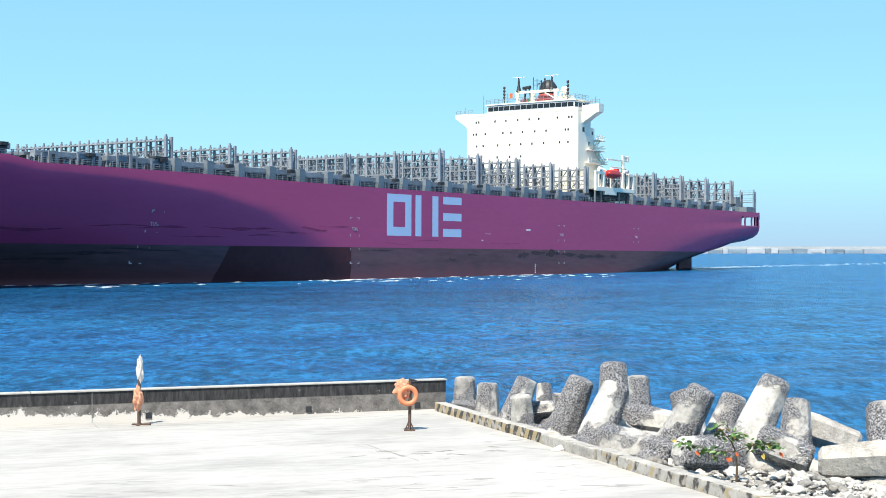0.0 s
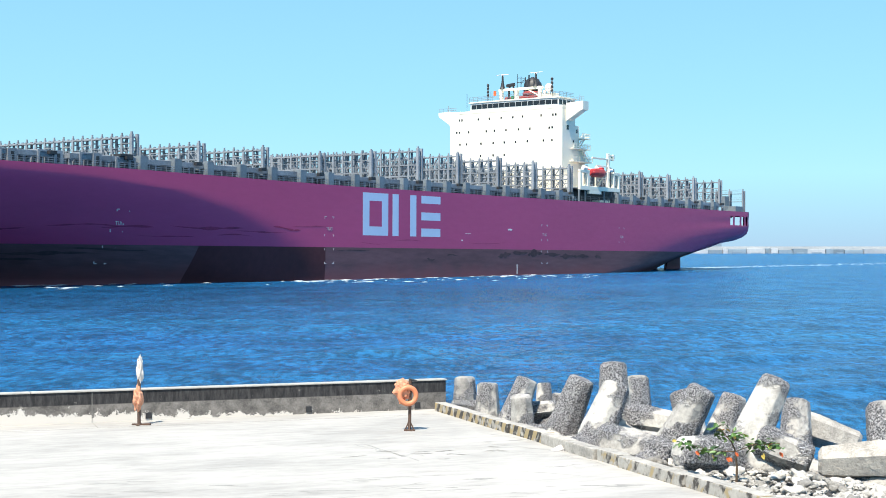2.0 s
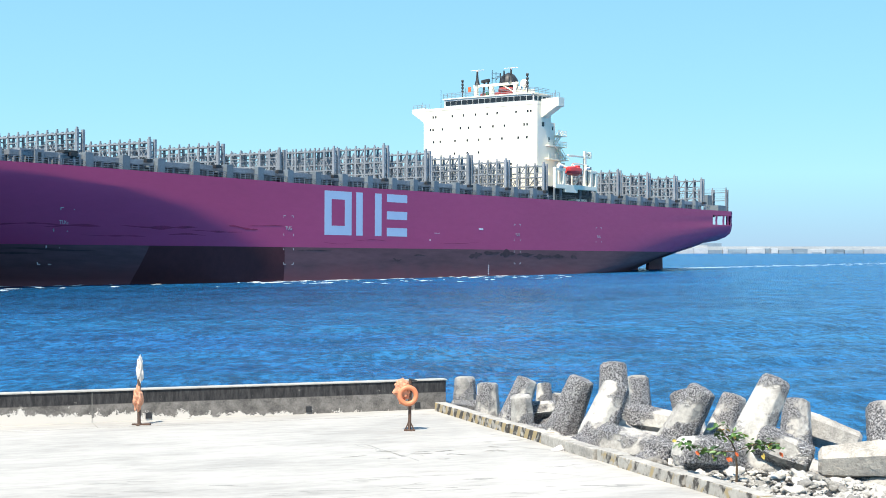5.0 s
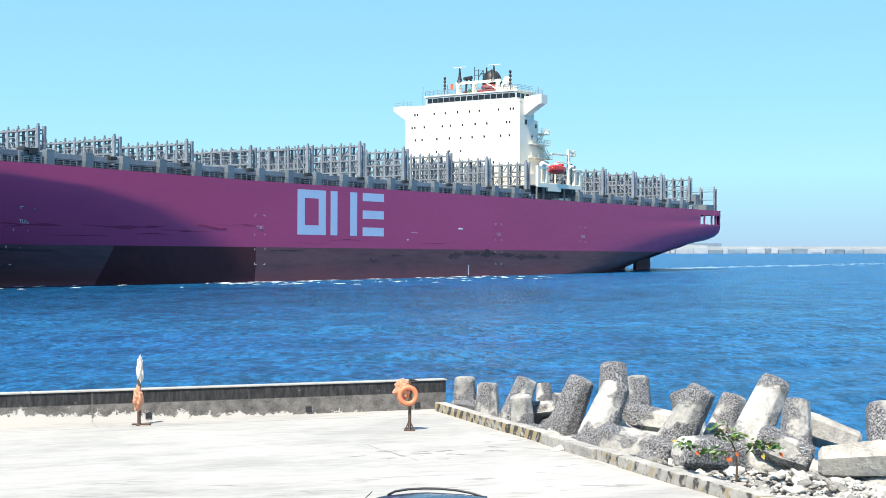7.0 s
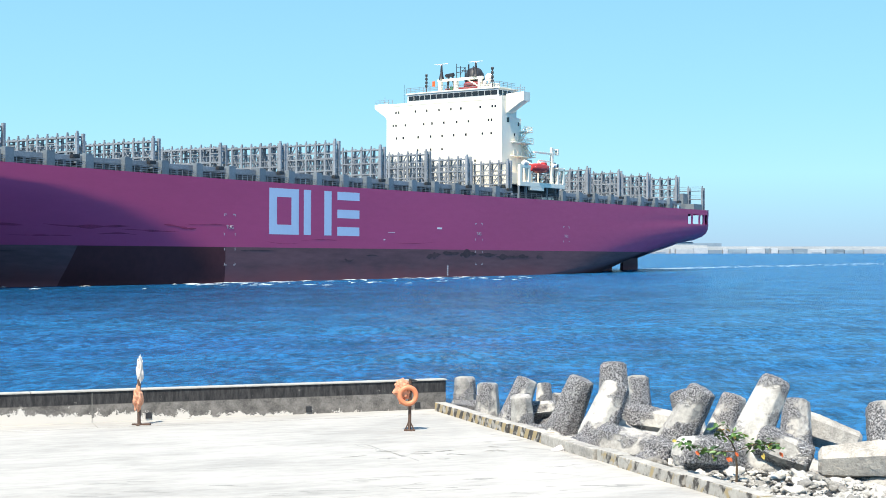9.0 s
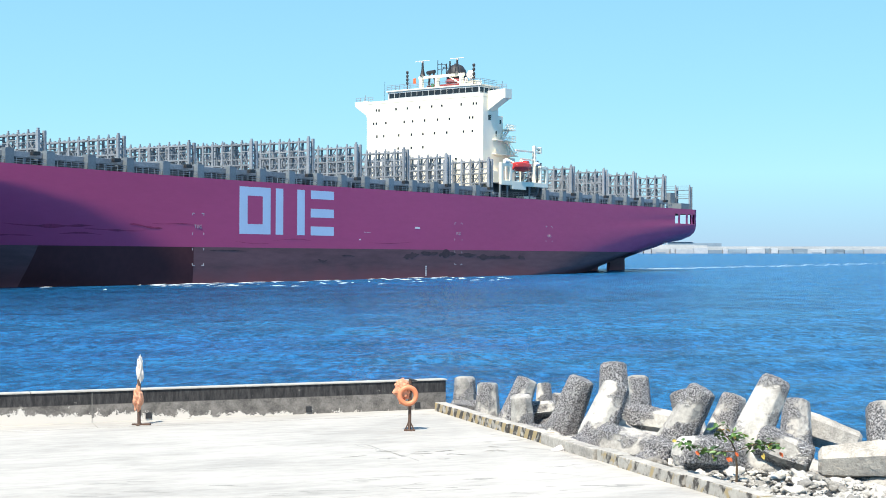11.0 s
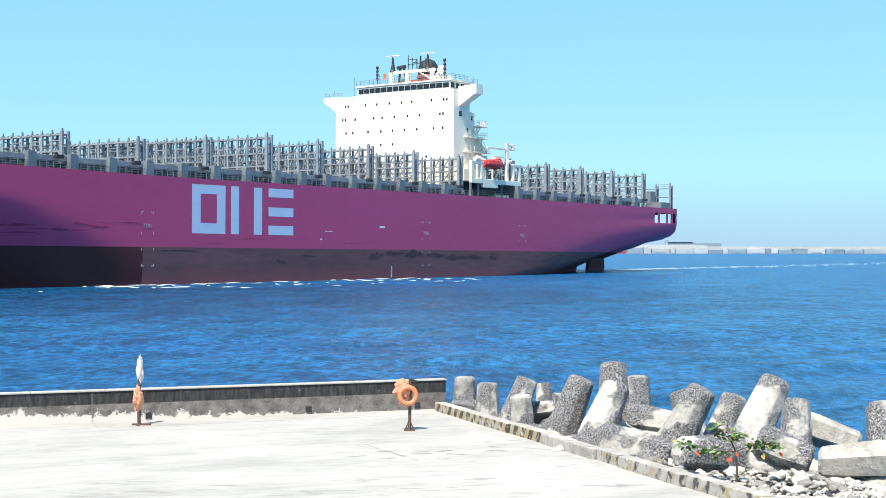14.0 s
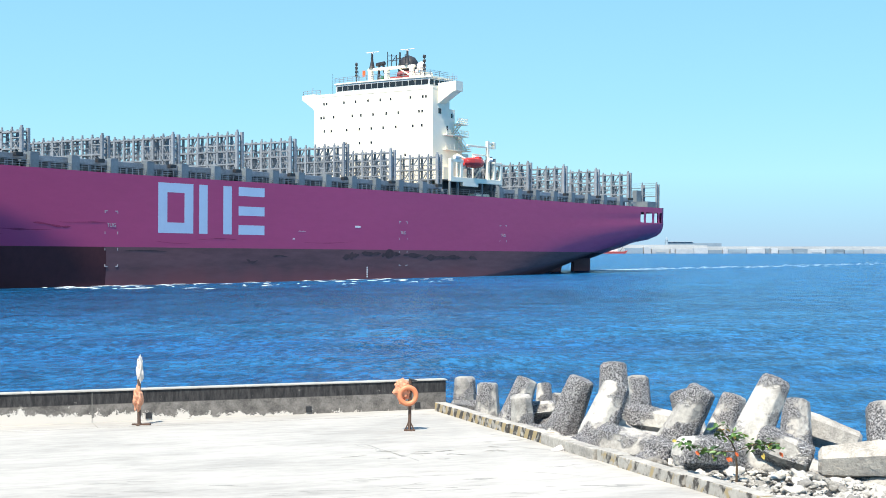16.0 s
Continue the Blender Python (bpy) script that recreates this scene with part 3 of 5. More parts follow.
def build_marks():
    a, b, lo, hi = 33.3, 25.7, 8.25, 16.25
    mark_plate("hollow_square_mark", [(b, a, hi - 1.5, hi), (b, a, lo, lo + 1.7), (b, b + 1.95, lo + 1.7, hi - 1.5), (a - 1.95, a, lo + 1.7, hi - 1.5)])
    mark_plate("twin_bar_mark", [(22.5, 24.4, lo, hi), (16.9, 18.9, lo, hi)])
    mark_plate("triple_bar_mark", [(9.0, 15.3, lo, lo + 1.6), (9.0, 15.3, lo + 3.2, lo + 4.75), (9.0, 15.3, hi - 1.5, hi)])
    # tug push points: corner ticks and small bars
    for x, z0 in ((90.0, 9.2), (42.8, 9.2), (-29.7, 8.9), (-64.2, 8.8)):
        y = 21.385 if x < -45 else HALF if x < 60 else side_y(x, 9.3)
        rows = []
        for sx in (-1, 1):
            for z in (11.4, 8.2, 5.7, 3.2) if x > -45 else (11.4, 8.2):
                y = side_y(x, z) if x > 60 else y
                rows.append((x + sx * 1.25 - 0.06, x + sx * 1.25 + 0.06, y - 0.1, y + 0.025, z - 0.3, z + 0.1))
                if z in (11.4, 3.2):
                    rows.append((x + sx * 1.25 - (0.5 if sx > 0 else -0.09), x + sx * 1.25 + (0.5 if sx < 0 else -0.09), y - 0.1, y + 0.025, z - 0.03 if z > 5 else z - 0.3, z + 0.1 if z > 5 else z - 0.17))
        for row in rows:
            part("corner_tick", boxes(row), TICK, hull)
        words = bpy.data.curves.new("lettering", "FONT")
        words.body, words.size, words.align_x, words.extrude = "TUG", 0.85, "CENTER", 0.01
        tool = new("lettering", words)
        bpy.context.view_layer.update()
        me = bpy.data.meshes.new_from_object(tool.evaluated_get(bpy.context.evaluated_depsgraph_get()))
        bpy.data.objects.remove(tool)
        me.materials.clear()
        me.materials.append(TICK)
        part_of("lettering", me, hull, m=Matrix(((-1, 0, 0, x), (0, 0, 1, (y if x < 60 else side_y(x, 9.5)) + 0.03), (0, 1, 0, 9.0), (0, 0, 0, 1))))
    part("draught_mark", boxes(*[(-19.0, -18.6, HALF - 0.1, HALF + 0.025, 0.8 + 0.42 * i, 1.06 + 0.42 * i) for i in range(5)]), WHITE_MARK, hull)
    part("lettering_bar", boxes((-16.8, -15.2, HALF - 0.1, HALF + 0.025, 10.0, 10.35)), WHITE_MARK, hull)
    part("lettering_bar", boxes((-1.6, 0.4, HALF - 0.1, HALF + 0.025, 9.05, 9.12), (1.3, 1.8, HALF - 0.1, HALF + 0.025, 7.6, 7.8)), WHITE_MARK, hull)


build_marks()


def build_scuffs():
    """Dark rubbing marks left by tugs and fenders."""
    rng = random.Random(3)
    rows = [(72, 9.0, 16, 0.5), (60, 8.5, 12, 0.35), (88, 8.6, 10, 0.45), (96, 8.8, 14, 0.4), (113, 8.3, 14, 0.4), (54, 8.9, 7, 0.6), (66, 7.6, 8, 0.25), (48, 9.6, 10, 0.18), (80, 7.4, 12, 0.2), (-8, 7.2, 14, 0.14), (20, 7.3, 10, 0.15), (30, 6.9, 9, 0.14)]
    rows += [(-14, 4.9, 5, 0.9), (-20, 5.2, 6, 0.6), (-26, 5.0, 6, 0.9), (-33, 5.2, 7, 0.5), (-40, 4.4, 8, 0.6), (-46, 4.6, 6, 0.5), (-53, 4.2, 3, 0.6), (5, 4.8, 4, 0.3), (12, 4.0, 3, 0.4), (36, 5.4, 10, 0.2), (100, 4.6, 18, 0.35), (108, 3.6, 16, 0.3), (90, 5.2, 16, 0.3)]
    for k, (x, z, ln, h) in enumerate(rows):
        bm = bmesh.new()
        n = 28
        up, dn = [], []
        for i in range(n + 1):
            u = i / n
            xx = x + (u - 0.5) * ln
            fat = h * (math.sin(math.pi * u) ** 0.7) * (0.3 + 1.6 * abs(noise.noise(Vector((u * 3.2, k * 3.1, 0))))) * (0.55 if z > 6 else 1.0)
            zz = z + (0.5 + h * 0.4) * noise.noise(Vector((u * 1.1, k * 1.7, 4)))
            for row, s in ((up, 1), (dn, -1)):
                row.append(bm.verts.new((xx, side_y(xx, zz + s * fat) + 0.02, zz + s * fat)))
        for i in range(n):
            bm.faces.new((up[i], up[i + 1], dn[i + 1], dn[i]))
        part("scuff", bm, SCUFF if z > 6 else BOOT_SCUFF, hull)


build_scuffs()

# ---- lashing bridges ----
BRIDGES = [(86.8, 23.3), (72.3, 22.8), (57.0, 23.1), (42.0, 23.0), (27.3, 24.2), (12.6, 25.6), (-0.8, 25.4), (-15.4, 25.35), (-29.4, 25.2), (-44.6, 25.2),
           (-63.8, 25.4), (-78.1, 25.4), (-93.0, 25.4), (-107.6, 25.35), (-123.1, 25.4)]
POSTS = 17
POST_STEP = 2.36


def post_mesh(top):
    bm = bmesh.new()
    h = top - 19.0
    box(bm, 0.33, 0.65, -0.18, 0.18, 0, h)
    box(bm, -0.65, -0.33, -0.17, 0.17, 0, h)
    box(bm, 0.34, 0.58, -0.10, 0.10, h, h + 0.35)
    for k in range(1, 4):
        box(bm, -0.3, 0.3, -0.05, 0.05, h * k / 4 - 0.1, h * k / 4 + 0.1)
    me = bpy.data.meshes.new("post")
    bmesh.ops.recalc_face_normals(bm, faces=bm.faces)
    bm.to_mesh(me)
    bm.free()
    me.materials.append(GREY_LIGHT)
    return me


def brace_mesh(rise):
    bm = tubes(((0, 0, 0), (0, POST_STEP, rise), 0.13), n=5)
    me = bpy.data.meshes.new("brace")
    bm.to_mesh(me)
    bm.free()
    me.materials.append(GREY_LIGHT)
    return me


def rod_mesh(h):
    """Crossed lashing rods with a rail over them, between two posts."""
    bm = tubes(((0, 0.1, 0.2), (0, POST_STEP - 0.1, h * 0.68), 0.055), ((0, POST_STEP - 0.1, 0.2), (0, 0.1, h * 0.68), 0.055), ((0, 0.05, h * 0.68), (0, POST_STEP - 0.05, h * 0.68), 0.1), n=4)
    me = bpy.data.meshes.new("lashing_rod")
    bmesh.ops.recalc_face_normals(bm, faces=bm.faces)
    bm.to_mesh(me)
    bm.free()
    me.materials.append(GREY_PALE)
    return me


def build_bridges():
    meshes = {}
    for i, (x, top) in enumerate(BRIDGES):
        half = POST_STEP * (POSTS - 1) / 2
        wide = min(1.0, (lerp(DECKLINE, x)[0] - 2.0) / half)
        levels = [20.4, (top + 19.4) / 2 + 0.1, top - 0.3] if top > 24.5 else [20.3, top - 0.3]
        b = part("lashing_bridge", boxes((-0.6, 0.6, -half * wide, half * wide, 18.4, 19.0)), GREY, ship, "grey steel lashing bridge", m=Matrix.Translation((x, 0, 0)))
        for z in levels:
            part("walkway", boxes((-0.65, 0.65, -half * wide, half * wide, z - 0.22, z + 0.02)), GREY_LIGHT, b)
            for sx in (-0.62, 0.62) if z < top - 1 else ():
                part("handrail", tubes(((sx, -half * wide, z + 0.95), (sx, half * wide, z + 0.95), 0.045), n=4), GREY_LIGHT, b)
        key = round(top, 1)
        if key not in meshes:
            meshes[key] = (post_mesh(top), brace_mesh((top - 19.5) / 2), rod_mesh(top - 19.0))
        pm, bmh = meshes[key][:2]
        for k in range(POSTS):
            y = (-half + k * POST_STEP) * wide
            ob = part_of("post", pm, b, m=Matrix.Translation((0, y, 19.0)))
            if k in (0, POSTS - 1):
                ob.scale = (1.2, 1.6, 1.03)
        for k in range(POSTS - 1):
            part_of("lashing_rod", meshes[key][2], b, m=Matrix.Translation((0.6 if k % 2 else -0.6, (-half + k * POST_STEP) * wide, 19.0)))
        for k in range(0, POSTS - 1):
            if top > 24.5 and k % 2 == 0:
                part_of("brace", bmh, b, m=Matrix.Translation((0.5, -half + k * POST_STEP, 19.3)))
                if x < 20:
                    part_of("brace", bmh, b, m=Matrix.Translation((0.5, -half + k * POST_STEP + (POST_STEP if k < 14 else 0), 19.3 + (top - 19.5) / 2)))
    # stern frame
    bm = bmesh.new()
    for z in (20.2, 22.4):
        box(bm, -0.5, 0.5, -20.5, 20.5, z - 0.15, z)
        for zz in (0.5, 1.0):
            tube(bm, (0.4, -20.5, z + zz), (0.4, 20.5, z + zz), 0.05, 4)
    b = part("stern_frame", bm, GREY, ship, m=Matrix.Translation((-134.9, 0, 0)))
    me = post_mesh(22.9)
    for k in range(11):
        part_of("post", me, b, m=pose(0, -20.4 + 4.08 * k, 16.9) @ Matrix.Diagonal((1.0, 1.3, 1.6, 1)))
    part("winch_house", boxes((-134.2, -129.5, 16.5, 20.5, 16.9, 18.7), (-133.6, -131.0, 15.4, 16.6, 16.9, 21.6)), GREY, ship)


build_bridges()


def build_deck_edge():
    """Box pillars at the ship's side, hatch coamings, hatch covers and rails, bay by bay."""
    pillar = boxes((-0.75, 0.75, -0.7, 0.7, 0, 2.5), (-0.5, 0.5, -0.5, 0.5, 2.5, 2.62))
    me = bpy.data.meshes.new("pillar")
    pillar.to_mesh(me)
    pillar.free()
    me.materials.append(GREY)
    xs = [x for x, _ in BRIDGES]
    stops = [(131.0, 117.5), (115.0, 102.0), (101.5, 87.2)]
    for a, b in zip(xs, xs[1:]):
        if -64.5 < (a + b) / 2 < -45:
            continue
        stops += [(a, b)]
    for a, b in stops:
        for x in (a, (a + b) / 2) if a < 90 else ():
            y = lerp(DECKLINE, x)[0] - 0.95
            for side in (1, -1):
                part_of("pillar", me, ship, m=Matrix.Translation((x, side * y, 16.9 + sheer(x) * 0.9)) @ Matrix.Diagonal((1, side, 1, 1)))
        mid, h = (a + b) / 2, (a - b) / 2
        y = lerp(DECKLINE, mid)[0]
        z = sheer(mid) * 0.8
        for side in (1, -1):
            lo, hi = sorted((side * (y - 4.2), side * (y - 3.6)))
            # dark coaming colour paints the gaps under the side beams as shade
            part("hatch_coaming", boxes((b + 0.7, a - 0.7, lo, hi, 16.9 + z, 18.4 + z)), DECK, ship)
            lo, hi = sorted((side * (y - 2.3), side * (y - 1.1)))
            part("side_beam", boxes((b + 0.8, a - 0.8, lo, hi, 18.35 + z, 19.15 + z), bevel=0.04), GREY_LIGHT, ship)
        for c in (b + h * 0.5, b + h * 1.5):
            part("hatch_cover", boxes((c - h * 0.45, c + h * 0.45, -y + 3.2, y - 3.2, 18.45 + z, 19.0 + z), bevel=0.05), GREY, ship)
        rail = bmesh.new()
        n = 12
        for k in range(n + 1):
            x = b + (a - b) * k / n
            tube(rail, (x, y - 0.35, 16.9 + z), (x, y - 0.35, 18.2 + z), 0.05, 4)
            if k % 3 == 0:
                box(rail, x - 0.12, x + 0.12, y - 1.9, y - 1.5, 16.9 + z, 18.4 + z)
        for zz in (17.55, 17.9, 18.2):
            tube(rail, (b, y - 0.35, zz + z), (a, y - 0.35, zz + z), 0.045, 4)
        part("side_rail", rail, GREY_LIGHT, ship)
        part("lamp_box", boxes((b + h * 0.25, b + h * 0.25 + 1.3, y - 1.0, y - 0.3, 18.7 + z, 19.25 + z), bevel=0.05), BLACK, ship)


build_deck_edge()


def build_side_houses():
    """Stair and vent houses along the forward deck edge, in place of the bridges aft of them."""
    for x0, x1, top in ((110.4, 113.2, 19.6), (102.2, 106.6, 19.75), (94.8, 98.9, 19.8), (87.9, 91.9, 19.5)):
        h = part("deck_house", boxes((x0, x0 + 1.6, 17.6, 20.6, 17.2, top), (x0 + 1.6, x1, 18.6, 20.4, top - 0.3, top), (x1 - 0.35, x1, 19.9, 20.5, 17.2, top - 0.3), (x1 - 0.35, x1, 18.6, 19.0, 17.2, top - 0.3), bevel=0.03), GREY_LIGHT, ship, "grey steel house with an open shelter")
        # black plate painted for the shade of an open door recess
        part("doorway_shade", boxes((x0 + 0.5, x0 + 1.1, 20.57, 20.63, 17.9, top - 0.45)), BLACK, h)
        part("vent_cowl", tubes(((x1 + 1.2, 19.6, 17.2), (x1 + 1.2, 19.6, 18.5), 0.32), ((x1 + 1.2, 19.6, 18.5), (x1 + 1.2, 20.1, 18.8), 0.36), n=8), GREY_LIGHT, h)
    part("lamp_box", boxes((88.6, 91.2, 19.0, 20.7, 19.55, 20.0), bevel=0.08), BLACK, ship)
    part("winch", boxes((118.6, 121.2, 17.0, 19.6, 18.6, 19.9), (119.2, 121.0, 16.4, 17.2, 18.6, 20.4), bevel=0.15), GREY, ship)
    part("lamp_box", boxes((119.0, 120.4, 19.4, 20.2, 19.4, 20.2), bevel=0.08), BLACK, ship)


build_side_houses()


# ---- accommodation block ----
def build_accommodation():
    front, back = -49.0, -54.8
    port, star = 14.0, -18.5
    bm = extrude(bmesh.new(), [(front, star), (front, port), (back, port), (back, star)], 16.9, 39.4)
    block = part("accommodation_block", bm, CREAM, ship, "white painted accommodation block with small square windows")
    # bridge wing across the whole beam, with sloping brackets below
    bm = extrude(bmesh.new(), [(star - 3.6, 39.2), (star - 0.3, 37.0), (star, 36.4), (star, 40.3), (star - 3.6, 40.15)], -50.6, front + 0.02, axis=0)
    part("wing_bracket", bm, CREAM, ship)
    bm = extrude(bmesh.new(), [(port, 36.5), (port + 0.4, 36.7), (18.0, 38.85), (18.6, 38.95), (18.6, 40.95), (18.2, 40.95), (port, 40.7)], -53.2, -50.7, axis=0)
    part("wing_bracket", bm, CREAM, ship)
    part("bridge_wing", boxes((-50.6, front + 0.03, -22.1, 14.03, 39.42, 40.05), (-57.6, -50.6, -18.5, 14.03, 39.42, 40.05), bevel=0.05), CREAM, ship)
    # wheelhouse, its front a shallow bow
    plan = [(front - 0.75, 12.6), (front - 0.4, 7.5), (front - 0.3, -1), (front - 0.4, -8), (front - 0.8, -13.0), (-57, -13.0), (-57, 12.6)]
    wheel = part("wheelhouse", extrude(bmesh.new(), plan, 40.05, 42.0), PALE_GREY, ship)
    part("wheelhouse_roof", extrude(bmesh.new(), [(x + (0.15 if x > -50 else -0.3), y * 1.03) for x, y in plan], 42.0, 42.3), CREAM, ship)
    for k in range(15):
        y0 = 12.2 - 1.66 * k
        y1 = y0 - 1.52
        xa, xb = (np.interp(y, [-13, -8, -1, 7.5, 12.6], [front - 0.8, front - 0.4, front - 0.3, front - 0.4, front - 0.75]) + 0.03 for y in (y0, y1))
        bm = extrude(bmesh.new(), [(xa - 0.2, y0), (xa, y0), (xb, y1), (xb - 0.2, y1)], 40.55, 41.6)
        part("window", bm, SHIP_GLASS, wheel)
    for k in range(4):
        part("window", boxes((-56.5 + 1.8 * k, -55.2 + 1.8 * k, 12.55, 12.63, 40.55, 41.6)), SHIP_GLASS, wheel)
    rows = {37.95: (142, 155, 240, 296, 356, 414, 462, 553, 609, 623), 34.95: (128, 142, 190, 281, 322, 380, 442, 498, 592, 606),
            31.98: (145, 179, 254, 316, 372, 428, 486, 564, 605), 29.0: (252, 316, 372), 26.0: (300, 420, 530)}
    pane = boxes((-0.12, 0.02, -0.20, 0.20, -0.27, 0.27))
    pme = bpy.data.meshes.new("window")
    pane.to_mesh(pme)
    pane.free()
    pme.materials.append(SHIP_GLASS)
    for z, us in rows.items():
        for u in us:
            part_of("window", pme, block, m=Matrix.Translation((front + 0.01, 194 - (209.7 - (u - 142) * 0.058), z)))
    for x, z, w in ((-51.4, 35.0, 0.5), (-54.0, 31.6, 0.25)):
        part("window", boxes((x - w, x + w, port - 0.1, port + 0.02, z - 0.55, z + 0.55)), SHIP_GLASS, block)
    part("window", boxes((-56.2, -55.6, 13.7, 13.82, 33.9, 34.8)), SHIP_GLASS, block)
    # stepped decks and stairs at the port side, behind the block
    part("side_house", boxes((-57.0, -54.8, -12, 13.8, 16.9, 35.7), (-60.5, -57.0, -12, 13.3, 16.9, 30.1), (-66, -60.5, -12, 11.0, 16.9, 27.0), (-57.5, -49.2, 14.0, 16.6, 16.9, 23.2), bevel=0.08), CREAM, ship)
    for z, x0, x1 in ((30.25, -60.4, -52.6), (32.8, -60.2, -56.6), (27.2, -61.4, -52.4)):
        bm = boxes((x0, x1, 11.0, 15.0, z - 0.2, z), bevel=0.03)
        part("side_platform", bm, CREAM, ship)
        rail = bmesh.new()
        for k in range(7):
            x = x0 + (x1 - x0) * k / 6
            tube(rail, (x, 14.9, z), (x, 14.9, z + 1.1), 0.05, 4)
        for zz in (0.4, 0.75, 1.1):
            tube(rail, (x0, 14.9, z + zz), (x1, 14.9, z + zz), 0.05, 4)
            tube(rail, (x0, 12, z + zz), (x0, 14.9, z + zz), 0.05, 4)
        part("platform_rail", rail, CREAM, ship)
    for xa, za, xb, zb in ((-55.6, 30.3, -58.6, 33.0), (-60.2, 27.3, -56.8, 30.2)):
        bm = bmesh.new()
        for y in (13.95, 14.65):
            tube(bm, (xa, y, za), (xb, y, zb), 0.14, 4)
            tube(bm, (xa, y, za + 1), (xb, y, zb + 1), 0.06, 4)
        for k in range(9):
            x, z = xa + (xb - xa) * k / 8, za + (zb - za) * k / 8
            box(bm, x - 0.2, x + 0.2, 13.95, 14.65, z, z + 0.06)
        part("stair", bm, CREAM, ship)
    # boat deck: a white frame with arched openings at the ship's side
    bm = boxes((-65.4, -46.8, 19.6, 20.3, 20.0, 21.0), (-65.4, -64.6, 19.6, 20.3, 21.0, 24.4), (-62.9, -62.3, 19.6, 20.3, 21.0, 24.4), (-65.4, -62.3, 19.6, 20.3, 24.0, 24.7),
               (-47.6, -46.8, 19.6, 20.3, 21.0, 24.4), (-51.0, -50.2, 19.6, 20.3, 21.0, 24.4), (-51.2, -46.8, 19.6, 20.3, 24.0, 24.7), (-56.5, -51.0, 19.6, 20.3, 19.2, 20.2), bevel=0.08)
    part("boat_deck_frame", bm, CREAM, ship)
    part("boat_deck", boxes((-65.4, -46.8, 12, 19.6, 20.3, 20.5)), DECK, ship)
    # black panel stands in for the shade under the boat deck
    part("recess_shade_panel", boxes((-65.4, -46.9, 17.0, 17.3, 16.9, 20.25)), BLACK, ship)
    for x in (-46.9, -49.6, -58.3, -65.2):
        part("stanchion", boxes((x - 0.15, x + 0.15, 19.7, 20.1, 16.9, 20.2)), CREAM if x < -60 else GREY, ship)
    part("companion_house", boxes((-61.0, -56.0, 18.0, 20.0, 16.9, 17.9), bevel=0.05), CREAM, ship)
    rail = bmesh.new()
    for zz in (17.3, 17.7, 18.1, 18.5):
        tube(rail, (-65.4, 20.6, zz), (-46.6, 20.6, zz), 0.05, 4)
    for k in range(10):
        tube(rail, (-65.4 + 2.08 * k, 20.6, 16.9), (-65.4 + 2.08 * k, 20.6, 18.5), 0.05, 4)
    part("boat_deck_rail", rail, DECK, ship)
    # lifeboat on its davits
    secs = [(-59.0, 0.15, 23.6, 25.0), (-58.2, 0.95, 23.2, 25.35), (-56.8, 1.35, 23.0, 25.6), (-54.4, 1.4, 23.0, 25.75), (-52.9, 1.2, 23.1, 25.6), (-52.0, 0.6, 23.4, 25.2)]
    bm = bmesh.new()
    rings = []
    for x, w, lo, hi in secs:
        w, lo, hi = w * 0.95, 24.0 + (lo - 24.0) * 0.8, 24.0 + (hi - 24.0) * 0.72
        c = (lo + hi) / 2
        prof = [(0, lo), (w * 0.7, lo + (c - lo) * 0.35), (w, c - 0.1), (w, c + 0.15), (w * 0.92, hi - 0.22), (w * 0.7, hi), (-w * 0.7, hi), (-w * 0.92, hi - 0.22), (-w, c + 0.15), (-w, c - 0.1), (-w * 0.7, lo + (c - lo) * 0.35)]
        rings.append([bm.verts.new((x, 19.6 + y, z)) for y, z in prof])
    for a, b in zip(rings, rings[1:]):
        for i in range(len(a)):
            j = (i + 1) % len(a)
            bm.faces.new((a[i], a[j], b[j], b[i]))
    bm.faces.new(rings[0])
    bm.faces.new(rings[-1][::-1])
    boat = part("lifeboat", bm, RED, ship, "closed orange-red lifeboat on davits")
    part("conning_hatch", boxes((-58.0, -56.9, 19.1, 20.1, 25.1, 25.65), bevel=0.15), RED, boat)
    for x in (-52.6, -58.4):
        part("davit", tubes(((x, 17.5, 20.5), (x, 20.4, 24.6), 0.2), ((x, 17.5, 26.0), (x, 20.4, 24.6), 0.16), ((x, 17.5, 20.5), (x, 17.5, 26.0), 0.2)), CREAM, ship)
    # store crane behind the lifeboat
    bm = boxes((-61.9, -61.2, 18.8, 19.4, 20.5, 29.2), (-64.0, -61.9, 18.8, 19.4, 28.5, 28.9), (-64.0, -61.9, 18.8, 19.4, 27.7, 28.1), (-64.0, -63.4, 18.7, 19.5, 27.6, 29.0), (-61.2, -54.0, 18.95, 19.3, 27.6, 28.0), (-61.2, -56.0, 18.95, 19.25, 25.9, 26.2), bevel=0.05)
    part("store_crane", bm, CREAM, ship)
    for x in (-61.1, -49.0):
        part("life_raft", tubes(((x - 0.65, 20.0, 25.1), (x + 0.65, 20.0, 25.1), 0.41), n=10), WHITE_MARK, ship)
    # funnel
    part("funnel", boxes((-72.0, -61.0, -10.5, -1.0, 16.9, 44.5), bevel=0.3), FUNNEL, ship)
    part("funnel_top", lathe(bmesh.new(), [(2.3, 0), (2.4, 1.0), (2.2, 2.3), (1.45, 3.4), (0.3, 3.9)], 14, (-63.5, -3.6, 45.4)), BLACK, ship, smooth=True)
    part("funnel_band", lathe(bmesh.new(), [(2.35, 0), (2.5, 0.7), (2.2, 1.1)], 14, (-63.3, -3.6, 44.5)), FUNNEL, ship, smooth=True)


build_accommodation()


